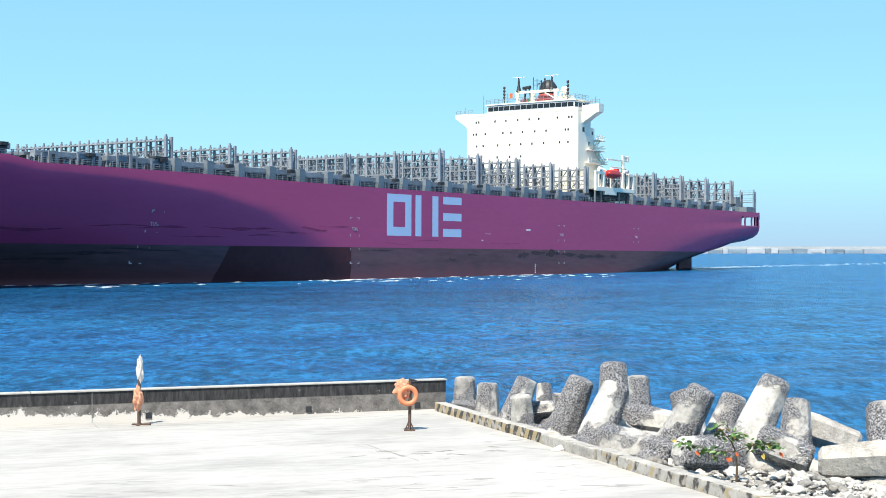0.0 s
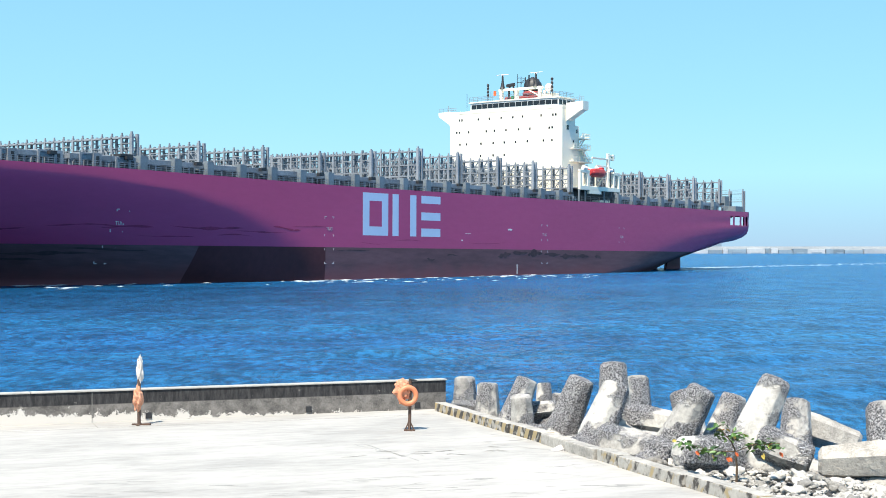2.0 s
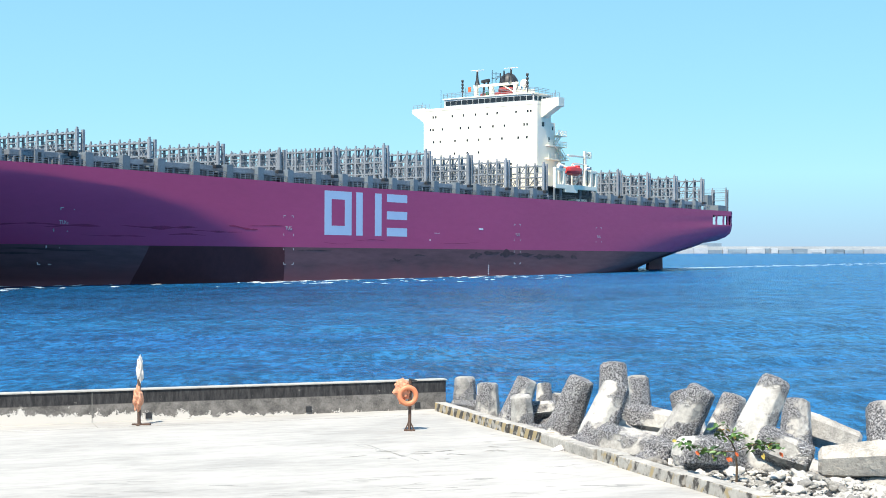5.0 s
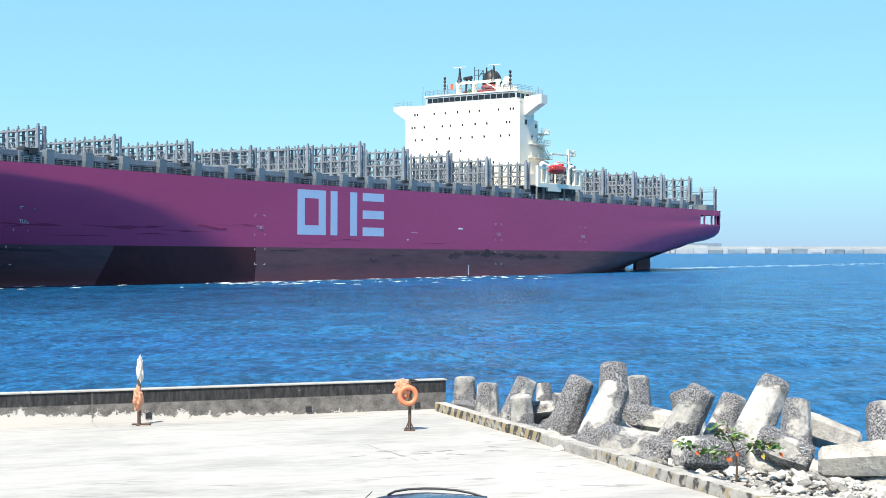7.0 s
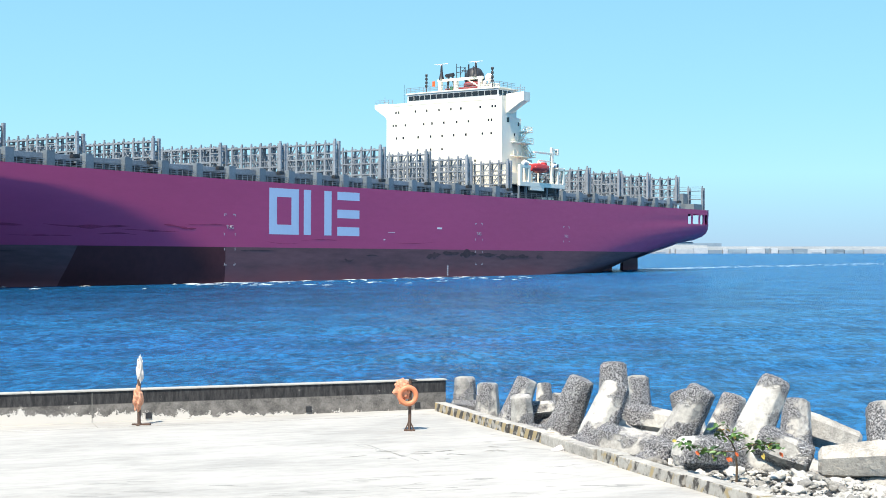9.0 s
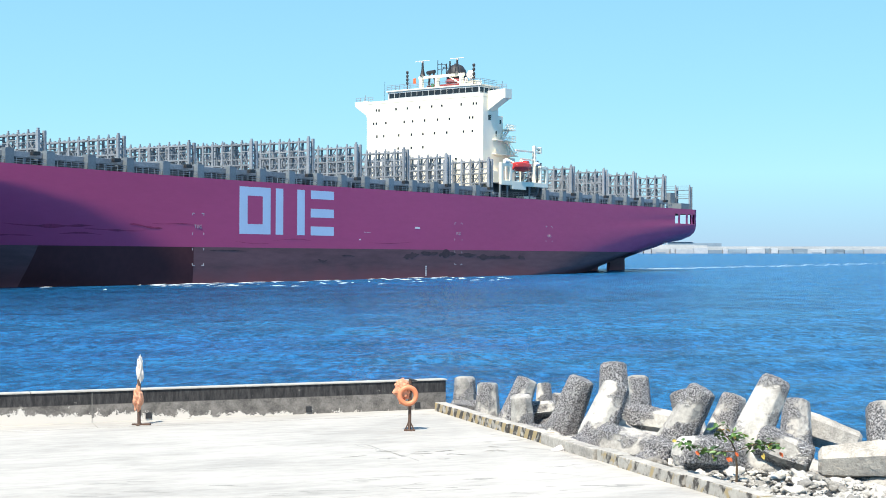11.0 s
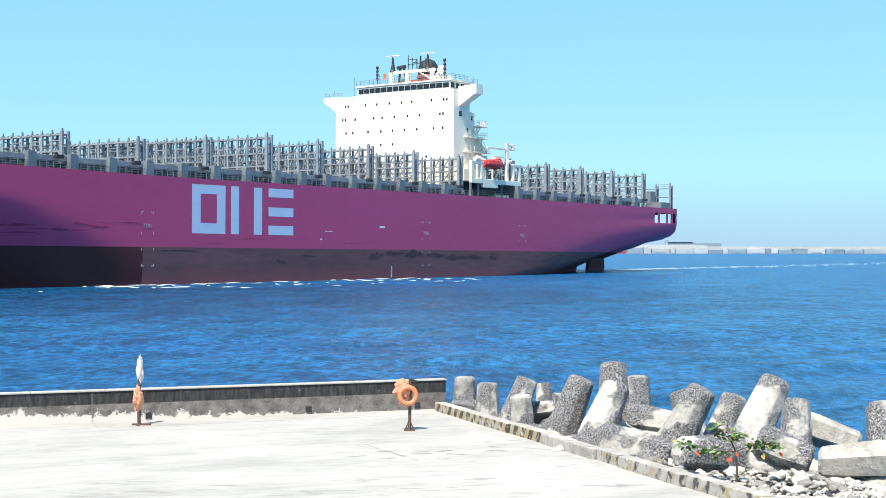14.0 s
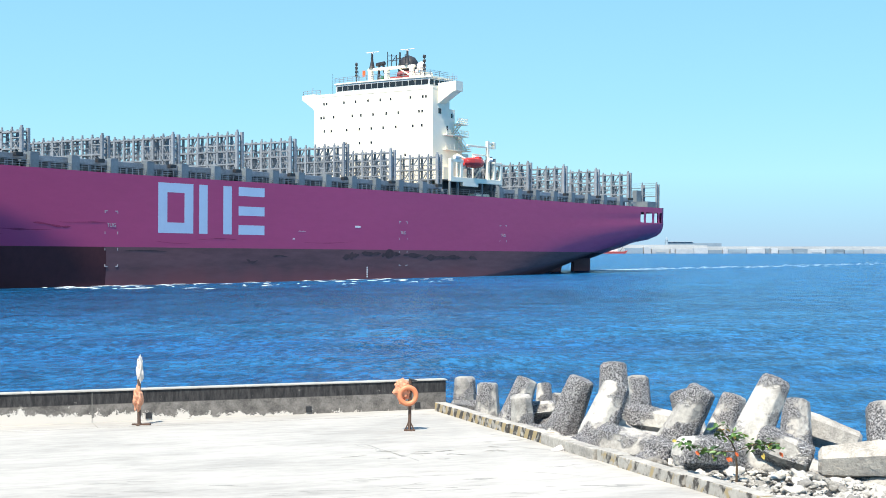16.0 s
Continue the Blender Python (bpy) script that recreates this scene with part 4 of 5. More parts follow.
def build_masts():
    """Masts, radar scanners, domes and rails on the wheelhouse roof."""
    z0 = 42.3
    bm = boxes((-54.4, -53.6, -7.0, -6.2, z0, 45.6), (-54.4, -53.6, 4.2, 5.0, z0, 45.6), (-54.3, -53.7, -7.3, 5.4, 45.0, 45.6), (-54.6, -53.4, -2.4, -1.8, z0, 45.0), bevel=0.04)
    mast = part("radar_gantry", bm, CREAM, ship)
    part("brace", tubes(((-54, 1.2, 45.0), (-54, 5.2, 42.8), 0.16)), CREAM, mast)
    for y, top, r in ((-10.3, 47.0, 0.3), (8.3, 47.3, 0.34)):
        bm = tubes(((-53.5, y, z0), (-53.5, y, top), 0.12), n=8)
        for k in range(4):
            lathe(bm, [(r * 0.7, 0), (r, 0.15), (r, 0.5), (r * 0.6, 0.7)], 8, (-53.5, y, z0 + 1.6 + k * (top - z0 - 2.2) / 3))
        part("light_mast", bm, BLACK, ship)
    # radar towers with scanner bars
    for y, base, top in ((-6.3, 45.6, 49.0), (3.4, 45.6, 48.9)):
        bm = bmesh.new()
        lathe(bm, [(0.7, 0), (0.55, 0.4), (0.3, 1.6), (0.2, top - base)], 8, (-54, y, base))
        part("radar_tower", bm, BLACK, ship)
        part("radar_scanner", boxes((-54.12, -53.88, y - 1.9, y + 1.9, top + 0.05, top + 0.17), (-54.15, -53.85, y - 0.25, y + 0.25, top - 0.3, top + 0.05), bevel=0.04), WHITE_MARK, ship)
    bm = tubes(((-54, -4.6, z0), (-54, -4.2, 46.4), 0.28), ((-54, -2.3, z0), (-54, -3.2, 46.2), 0.28), ((-54, -5.0, 46.3), (-54, -2.8, 46.5), 0.42), ((-54, -2.0, 45.6), (-54, -2.0, 48.9), 0.09), ((-54, -0.9, 45.6), (-54, -0.9, 48.3), 0.09), ((-54, -2.0, 48.0), (-54, 0.4, 47.8), 0.06), ((-54, -2.0, 46.9), (-54, 1.4, 46.9), 0.07), ((-54, 0.4, 45.6), (-54, 0.4, 48.0), 0.12), ((-54, 1.4, 45.6), (-54, 1.4, 48.5), 0.2),
               ((-54, 2.8, 45.6), (-54, 2.8, 48.0), 0.1), ((-54, 3.6, 45.6), (-54, 3.6, 47.6), 0.1), ((-54, -0.6, 47.2), (-54, 2.0, 47.2), 0.07), ((-54, -1.0, 46.3), (-54, 0.4, 47.9), 0.06))
    part("aerial", bm, BLACK, ship)
    for x, y, lo, hi in ((-52, -8.4, z0, 45.0), (-50.5, -14.5, 40.0, 44.6)):
        part("whip_aerial", tubes(((x, y, lo), (x, y, hi), 0.045)), BLACK, ship)
    part("signal_lamp", boxes((-53.6, -53.0, -3.2, -2.6, z0, 43.6), bevel=0.1), GREEN, ship)
    for y, r in ((6.8, 1.05), (5.6, 0.45)):
        part("satellite_dome", lathe(bmesh.new(), [(r * 0.3, -1.6), (r * 0.3, -0.8), (r * 0.85, -0.5), (r, 0), (r * 0.8, 0.6 * r), (r * 0.4, 0.93 * r), (0.05, r)], 14, (-54.5, y, 45.1 if r > 0.6 else 44.2)), WHITE_MARK, ship, smooth=True)
    part("chart_house", boxes((-56.5, -54.4, 4.6, 8.4, z0, 43.9), bevel=0.08), CREAM, ship)
    part("flag", boxes((-54.05, -54.0, -9.0, -8.2, 44.0, 45.3)), LEAF_RED, ship, "small red flag")
    rail = bmesh.new()
    pts = [(-49.7, -13.2), (-49.3, -8), (-49.2, 0), (-49.3, 8), (-49.7, 12.8), (-56, 12.8)]
    for a, b in zip(pts, pts[1:]):
        for zz in (0.4, 0.8, 1.15):
            tube(rail, (*a, z0 + zz), (*b, z0 + zz), 0.05, 4)
        for k in range(4):
            x, y = a[0] + (b[0] - a[0]) * k / 4, a[1] + (b[1] - a[1]) * k / 4
            tube(rail, (x, y, z0), (x, y, z0 + 1.15), 0.05, 4)
    part("roof_rail", rail, GREY_LIGHT, ship)
    for y0, y1, x, z in ((-22, -17, -49.3, 40.0), (16.0, 18.5, -51.2, 40.85)):
        rail = bmesh.new()
        for k in range(5):
            y = y0 + (y1 - y0) * k / 4
            tube(rail, (x, y, z), (x, y, z + 1.1), 0.05, 4)
        for zz in (0.6, 1.1):
            tube(rail, (x, y0, z + zz), (x, y1, z + zz), 0.05, 4)
        tube(rail, (x - 0.3, (y0 + y1) / 2, z), (x - 0.3, (y0 + y1) / 2, z + 1.8), 0.06, 4)
        part("wing_rail", rail, GREY_LIGHT, ship)


build_masts()


def build_rudder():
    bm = extrude(bmesh.new(), [(-127.3, -0.9), (-127.9, 4.4), (-135.6, 5.2), (-135.9, -0.9)], -0.45, 0.45, axis=1)
    bmesh.ops.translate(bm, vec=(0, 0, 0.2), verts=bm.verts)
    part("rudder", bm, BOOT, ship, "brown rudder blade half out of the water")
    bm = extrude(bmesh.new(), [(-119.2, -3), (-120.4, 1.6), (-121.5, 4.6), (-92, 3), (-80, -3)], -1.1, 1.1, axis=1)
    part("skeg", bm, BOOT, ship)


build_rudder()


# ---- wharf: x along the parapet, y out to sea ----
WHARF = Matrix.Translation((-0.1, 45.5, 1.0)) @ Euler((0, 0, radians(20.05))).to_matrix().to_4x4()


def wharf_at(x, y, z=0.0):
    return WHARF @ Vector((x, y, z))


def build_wharf():
    bm = boxes((-75, 0.05, -75, 0.05, -6, 0))
    ob = part("wharf_floor", bm, SLAB, None, m=WHARF)
    tagged(ob, "sun-bleached pale concrete wharf apron with faint tyre stains", "floor", kind="structure")
    for y in (-1.3,):
        part("slab_joint", boxes((-75, -0.31, y - 0.012, y + 0.012, -0.02, 0.003)), STAIN, ob)
    part("slab_joint", boxes((-10.62, -10.59, -1.3, 0.0, -0.02, 0.0035)), STAIN, ob)
    # tyre marks and patches on the apron
    rng = random.Random(15)
    for k in range(9):
        x0, y0 = (rng.uniform(-9, -1.5), rng.uniform(-16, -8)) if k % 3 else (rng.uniform(-15, -6), rng.uniform(-14, -4))
        ang, bend, ln = rng.choice((radians(-30), radians(-14), radians(6))) + rng.gauss(0, 0.15), rng.gauss(0, 0.12), rng.uniform(0.8, 2.6)
        bm = bmesh.new()
        rows, n = [], 12
        for i in range(n + 1):
            u = i / n
            x, y = x0 + ln * u * math.cos(ang + bend * u), y0 + ln * u * math.sin(ang + bend * u)
            w = rng.uniform(0.4, 1.0) * 0.05 * math.sin(math.pi * min(1, u + 0.02)) + 0.004
            rows.append((bm.verts.new((x, y - w, 0.002 + 0.0001 * k)), bm.verts.new((x, y + w, 0.002 + 0.0001 * k))))
        for a, b in zip(rows, rows[1:]):
            bm.faces.new((a[0], b[0], b[1], a[1]))
        part("tyre_mark", bm, TYRE_MARK, ob)
    for k in range(16):
        x, y, ln, ang = rng.gauss(-3.3, 0.9), rng.gauss(-9.2, 0.7), rng.uniform(0.2, 0.8), rng.gauss(-0.3, 0.5)
        bm = bmesh.new()
        rows = []
        for i in range(7):
            u = i / 6
            w = 0.012 + 0.03 * math.sin(math.pi * u) * rng.uniform(0.3, 1.2)
            px, py = x + ln * u * math.cos(ang), y + ln * u * math.sin(ang) + rng.gauss(0, 0.015)
            rows.append((bm.verts.new((px, py - w, 0.005 + 0.0001 * k)), bm.verts.new((px, py + w, 0.005 + 0.0001 * k))))
        for a, b in zip(rows, rows[1:]):
            bm.faces.new((a[0], b[0], b[1], a[1]))
        part("crack_stain", bm, STAIN, ob)
    # broad worn smears, each a ragged film of dirt
    for k, (x, y, lx, ly) in enumerate(((-1.79, -15.12, 1.1, 0.35), (-3.86, -13.24, 0.8, 0.22), (-5.4, -14.26, 0.9, 0.3), (-1.24, -12.26, 0.6, 0.18), (-1.12, -7.69, 0.8, 0.16), (-7.67, -13.73, 1.2, 0.3), (-10.46, -12.41, 1.5, 0.3), (-3.8, -15.58, 0.7, 0.3), (-4.76, -9.63, 0.5, 0.14), (-11.7, -11.19, 1.3, 0.2), (-9.02, -12.32, 1.0, 0.2), (-6.38, -12.65, 0.6, 0.15))):
        bm = bmesh.new()
        for j in range(7):
            px, py, sx, sy = x + rng.gauss(0, lx * 0.55), y + rng.gauss(0, ly * 0.6), lx * rng.uniform(0.15, 0.5), ly * rng.uniform(0.08, 0.3)
            ring = []
            for i in range(16):
                w = 2 * math.pi * i / 16
                r = 0.45 + 0.9 * abs(noise.noise(Vector((math.cos(w) * 2 + k * 3.7, math.sin(w) * 2 + j * 1.9, 5))))
                dx, dy = sx * r * math.cos(w), sy * r * math.sin(w)
                ring.append(bm.verts.new((px + dx * 0.9 + dy * 0.4, py - dx * 0.4 + dy * 0.9, 0.0012 + 0.00008 * k + 0.00001 * j)))
            bm.faces.new(ring)
        part("worn_smear", bm, SMEAR, ob)
    # long hairline cracks wandering beside the kerb, and broad worn patches
    for k, (x, y, ang, ln) in enumerate(((-0.9, -6.2, -1.25, 5.0), (-1.7, -7.8, -1.1, 4.2), (-2.6, -8.6, -0.9, 3.5), (-4.6, -7.2, -1.45, 3.2), (-4.9, -7.0, -1.35, 2.6), (-3.9, -6.6, 0.1, 1.6), (-0.75, -10.5, -1.4, 3.0), (-1.4, -4.6, 0.2, 0.7))):
        bm, rows = bmesh.new(), []
        for i in range(29):
            u = i / 28
            px = x + ln * u * math.cos(ang) + 0.16 * noise.noise(Vector((u * 3.5, k * 2.3, 0))) + 0.03 * noise.noise(Vector((u * 17, k, 3)))
            py = y + ln * u * math.sin(ang) + 0.10 * noise.noise(Vector((u * 4, k * 1.3, 7)))
            w = 0.004 + 0.016 * abs(noise.noise(Vector((u * 9, k, 11))))
            rows.append((bm.verts.new((px - w, py, 0.0065 + 0.0001 * k)), bm.verts.new((px + w, py, 0.0065 + 0.0001 * k))))
        for a, b in zip(rows, rows[1:]):
            bm.faces.new((a[0], b[0], b[1], a[1]))
        part("crack", bm, STAIN, ob)
    wall = part("parapet_wall", boxes((-75, 0.22, 0.06, 0.42, -6, 0.88)), WALL, None, m=WHARF)
    tagged(wall, "low cement parapet with flaking black band and pale patches", "wall", kind="structure")
    x = -74.0
    while x < 0.2:
        part("coping", boxes((x, min(x + 6.15, 0.26), 0.03, 0.46, 0.88, 0.92), bevel=0.012), CAP, wall)
        x += 6.17
    # flat black plates painted for the shade inside the drain holes
    for x in (-9.0, -4.2, -0.72):
        part("drain_hole_shade", boxes((x - 0.09, x + 0.09, 0.04, 0.07, 0.05, 0.23)), BLACK, wall)
    part("wall_joint", boxes((-10.62, -10.605, 0.05, 0.063, 0.0, 0.88)), STAIN, wall)
    return wall


build_wharf()


def build_kerb():
    kerb = thing("kerb", WHARF @ Matrix.Translation((-0.31, -0.4, 0)), "worn concrete kerb with black and yellow bars", "kerb", kind="structure")
    y, k = 0.0, 0
    rng = random.Random(4)
    while y > -22:
        ln = (3.0, 2.9, 2.2, 1.5, 1.6, 1.2)[k % 6]
        bm = boxes((0, 0.36, y - ln + 0.03, y, -0.1, 0.27), bevel=0.035)
        part("kerb_stone", bm, STRIPES if k < 3 else WORN_CAP if k in (3, 4) else FADED, kerb, m=pose(rng.uniform(-0.015, 0.015), 0, rng.uniform(-0.012, 0.008), 0, 0, rng.uniform(-0.25, 0.25)))
        y -= ln
        k += 1


build_kerb()


def build_ledge():
    bm = boxes((0, 7, -9, 0, -1.5, 0.03), bevel=0.03)
    ob = part("concrete_ledge", bm, BARE, None, m=WHARF @ pose(0.1, -16.9, 0, 0, 0, -33))
    tagged(ob, "pale rough concrete ledge beside the kerb", "pavement", kind="structure")


build_ledge()


def buoy_ring(bm, centre, r, w, turn):
    n, m = 28, 10
    q = Euler((0, 0, turn)).to_matrix()
    rings = []
    for i in range(n):
        a = 2 * math.pi * i / n
        ring = []
        for j in range(m):
            b = 2 * math.pi * j / m
            ring.append(bm.verts.new(Vector(centre) + q @ Vector(((r + w * math.cos(b)) * math.cos(a), w * 0.8 * math.sin(b), (r + w * math.cos(b)) * math.sin(a)))))
        rings.append(ring)
    for i in range(n):
        for j in range(m):
            bm.faces.new((rings[i][j], rings[(i + 1) % n][j], rings[(i + 1) % n][(j + 1) % m], rings[i][(j + 1) % m]))
    return bm


def crumpled(bm, centre, size, seed, n=14, m=10):
    """A bunched bag of cloth."""
    rings = []
    for j in range(m + 1):
        v = math.pi * j / m
        ring = []
        for i in range(n):
            u = 2 * math.pi * i / n
            d = Vector((math.sin(v) * math.cos(u), math.sin(v) * math.sin(u), math.cos(v)))
            k = 1 + 0.45 * noise.noise(d * 2.3 + Vector((seed, 0, 0))) + 0.3 * noise.noise(Vector((d.x * 6, d.y * 6, d.z * 2.5)) + Vector((0, seed, 0)))
            ring.append(bm.verts.new((centre[0] + d.x * size[0] * k, centre[1] + d.y * size[1] * k, centre[2] + d.z * size[2] * k)))
        rings.append(ring)
    for a, b in zip(rings, rings[1:]):
        for i in range(n):
            bm.faces.new((a[i], a[(i + 1) % n], b[(i + 1) % n], b[i]))
    bmesh.ops.remove_doubles(bm, verts=bm.verts, dist=1e-5)
    return bm


def build_buoy_stands():
    s = thing("life_buoy_stand", pose(-0.92, 40.1, 1.0), "faded orange life buoy with a crumpled cover on a rusty post", "life buoy", "life buoy stands")
    part("post", tubes(((0, 0, 0.05), (0.02, 0, 1.42), 0.045), n=10), RUST, s)
    bm = boxes((-0.15, 0.15, -0.15, 0.15, 0, 0.03), bevel=0.008)
    for a in range(4):
        x, y = math.cos(a * math.pi / 2), math.sin(a * math.pi / 2)
        tube(bm, (x * 0.12, y * 0.12, 0.02), (x * 0.03, y * 0.03, 0.22), 0.025, 4)
    part("base_plate", bm, RUST, s)
    part("top_hook", tubes(((-0.02, -0.02, 1.42), (0.2, -0.05, 1.36), 0.03), n=6), BLACK, s)
    part("ring", buoy_ring(bmesh.new(), (-0.04, -0.12, 0.97), 0.225, 0.068, radians(12)), ORANGE, s, smooth=True)
    part("cover", crumpled(bmesh.new(), (-0.2, 0.0, 1.1), (0.22, 0.14, 0.28), 3, 26, 18), ORANGE_CLOTH, s, "crumpled faded orange cover")
    # the second stand, seen along its ring, wrapped in sheets
    s = thing("life_buoy_stand", pose(-8.62, 41.35, 1.0), "wrapped life buoy on a post with a torn pale sheet above", "life buoy", "life buoy stands")
    part("post", tubes(((0, 0, 0.03), (0, 0, 1.85), 0.05), n=10), RUST, s)
    bm = boxes((-0.2, 0.2, -0.06, 0.06, 0, 0.04), (-0.05, 0.05, -0.2, 0.2, 0, 0.035), (0.15, 0.34, -0.1, 0.0, 0, 0.05), bevel=0.008)
    part("base_plate", bm, RUST, s)
    part("cover", crumpled(bmesh.new(), (-0.02, -0.05, 0.76), (0.13, 0.16, 0.32), 9, 22, 18), ORANGE_CLOTH, s, "bunched faded orange cover")
    part("sheet", crumpled(bmesh.new(), (0.03, -0.02, 1.56), (0.09, 0.1, 0.34), 5, 20, 18), PALE_CLOTH, s, "torn pale sheet")


build_buoy_stands()


# ---- breakwater foot: rubble and tetrapods ----
def skin_rings(bm, rings):
    n = len(rings[0])
    for a, b in zip(rings, rings[1:]):
        for i in range(n):
            bm.faces.new((a[i], a[(i + 1) % n], b[(i + 1) % n], b[i]))
    bm.faces.new(rings[0][::-1])
    bm.faces.new(rings[-1])


def build_slope():
    bm = bmesh.new()
    rng = random.Random(2)
    nx, ny = 26, 46
    vs = []
    for i in range(nx):
        for j in range(ny):
            x, y = 0.06 + 16 * i / (nx - 1), 3 - 40 * j / (ny - 1)
            z = -0.32 - max(0, x - 2.5 - max(0, (-y - 12) * 0.35)) * 0.45 + rng.uniform(-0.1, 0.1) - max(0, y + 5) * 0.12
            vs.append(bm.verts.new((x, y, z if i else -0.1)))
    for i in range(nx - 1):
        for j in range(ny - 1):
            bm.faces.new((vs[i * ny + j], vs[i * ny + j + 1], vs[(i + 1) * ny + j + 1], vs[(i + 1) * ny + j]))
    ob = part("rubble_bank", bm, GAP_STONE, None, m=WHARF)
    return tagged(ob, "rubble bank beside the wharf, coloured dark as shade between stones", "ground", kind="structure")


bank = build_slope()


def slope_z(x, y):
    return -0.15 - max(0, x - 2.5 - max(0, (-y - 12) * 0.35)) * 0.45 - max(0, y + 5) * 0.12


def stone_mesh(seed):
    rng = random.Random(seed)
    bm = bmesh.new()
    bmesh.ops.create_icosphere(bm, subdivisions=3, radius=0.5)
    sx, sy, sz = rng.uniform(0.8, 1.2), rng.uniform(0.55, 0.9), rng.uniform(0.4, 0.65)
    for v in bm.verts:
        k = 1 + 0.6 * noise.noise(v.co * 2.6 + Vector((seed * 7, 0, 0))) + 0.25 * noise.noise(v.co * 6 + Vector((0, seed * 5, 0)))
        v.co = Vector((v.co.x * sx * k, v.co.y * sy * k, v.co.z * sz * k))
    me = bpy.data.meshes.new("stone")
    bm.to_mesh(me)
    bm.free()
    for f in me.polygons:
        f.use_smooth = True
    me.materials.append(STONE)
    return me


def build_stones():
    meshes = [stone_mesh(i) for i in range(9)]
    rng = random.Random(11)
    for k in range(290):
        x, y = rng.uniform(0.35, 6.5), rng.uniform(-18.5, -9.5)
        if k > 240:
            x, y = rng.uniform(0.8, 3.2), rng.uniform(-9, 0)
        s = rng.choice((0.16, 0.2, 0.22, 0.26, 0.3, 0.34, 0.42, 0.55))
        m = Matrix.Translation((x, y, slope_z(x, y) - 0.06 + s * 0.12 + rng.uniform(0, 0.08))) @ Euler((rng.uniform(-0.4, 0.4), rng.uniform(-0.4, 0.4), rng.uniform(0, 6.3))).to_matrix().to_4x4() @ Matrix.Scale(s, 4)
        part_of("stone", rng.choice(meshes), bank, m=m)


def build_gravel():
    """The smaller stones that fill the bank between the large ones."""
    rng = random.Random(17)
    bm = bmesh.new()
    bmesh.ops.create_icosphere(bm, subdivisions=1, radius=0.5)
    ball = [v.co.copy() for v in bm.verts]
    tris = [tuple(v.index for v in f.verts) for f in bm.faces]
    bm.free()
    verts, faces = [], []
    for k in range(1500):
        x, y = (rng.uniform(0.3, 7.0), rng.uniform(-19.0, -9.0)) if k % 5 else (rng.uniform(0.4, 3.4), rng.uniform(-9, 0))
        s = rng.uniform(0.07, 0.2)
        turn = Euler((rng.uniform(-0.5, 0.5), rng.uniform(-0.5, 0.5), rng.uniform(0, 6.3))).to_matrix()
        at = Vector((x, y, slope_z(x, y) - 0.03 + rng.uniform(0, 0.05)))
        base = len(verts)
        for c in ball:
            r = 1 + 0.5 * noise.noise(c * 2.7 + Vector((k * 1.3, 0, 0)))
            verts.append(at + turn @ Vector((c.x * r * s * 1.2, c.y * r * s, c.z * r * s * 0.7)))
        faces += [tuple(base + i for i in f) for f in tris]
    me = bpy.data.meshes.new("gravel")
    me.from_pydata(verts, [], faces)
    me.materials.append(GRAVEL)
    ob = part_of("gravel", me, None, m=WHARF.copy())
    tagged(ob, "pale and dark grey gravel filling the rubble bank", "gravel", kind="stuff")


def tetrapod_mesh(seed):
    """Four tapered eight-sided legs melted into one rough casting."""
    bm = bmesh.new()
    dirs = [Vector((0, 0, 1))] + [Vector((math.sin(radians(109.5)) * math.cos(a), math.sin(radians(109.5)) * math.sin(a), math.cos(radians(109.5)))) for a in (0, 2 * math.pi / 3, 4 * math.pi / 3)]
    for d in dirs:
        q = d.to_track_quat("Z", "Y")
        rings = []
        for r, h in ((0.28, -0.15), (0.45, 0.25), (0.415, 0.65), (0.375, 1.15), (0.342, 1.62), (0.325, 1.69), (0.265, 1.74)):
            rings.append([bm.verts.new(q @ Vector((r * math.cos(2 * math.pi * (i + 0.5) / 8), r * math.sin(2 * math.pi * (i + 0.5) / 8), h))) for i in range(8)])
        skin_rings(bm, rings)
    bmesh.ops.recalc_face_normals(bm, faces=bm.faces)
    me = bpy.data.meshes.new("tetrapod")
    bm.to_mesh(me)
    bm.free()
    tool = new("tetrapod", me)
    mod = tool.modifiers.new("melt", "REMESH")
    mod.mode, mod.voxel_size = "VOXEL", 0.042
    bpy.context.view_layer.update()
    done = bpy.data.meshes.new_from_object(tool.evaluated_get(bpy.context.evaluated_depsgraph_get()))
    bpy.data.objects.remove(tool)
    for v in done.vertices:
        c = v.co
        v.co = c + c.normalized() * (0.02 * noise.noise(c * 2.3 + Vector((seed * 3, 0, 0))) + 0.012 * noise.noise(c * 9 + Vector((0, seed, 0))))
    done.materials.clear()
    done.materials.append(TETRA)
    for f in done.polygons:
        f.use_smooth = False
    return done


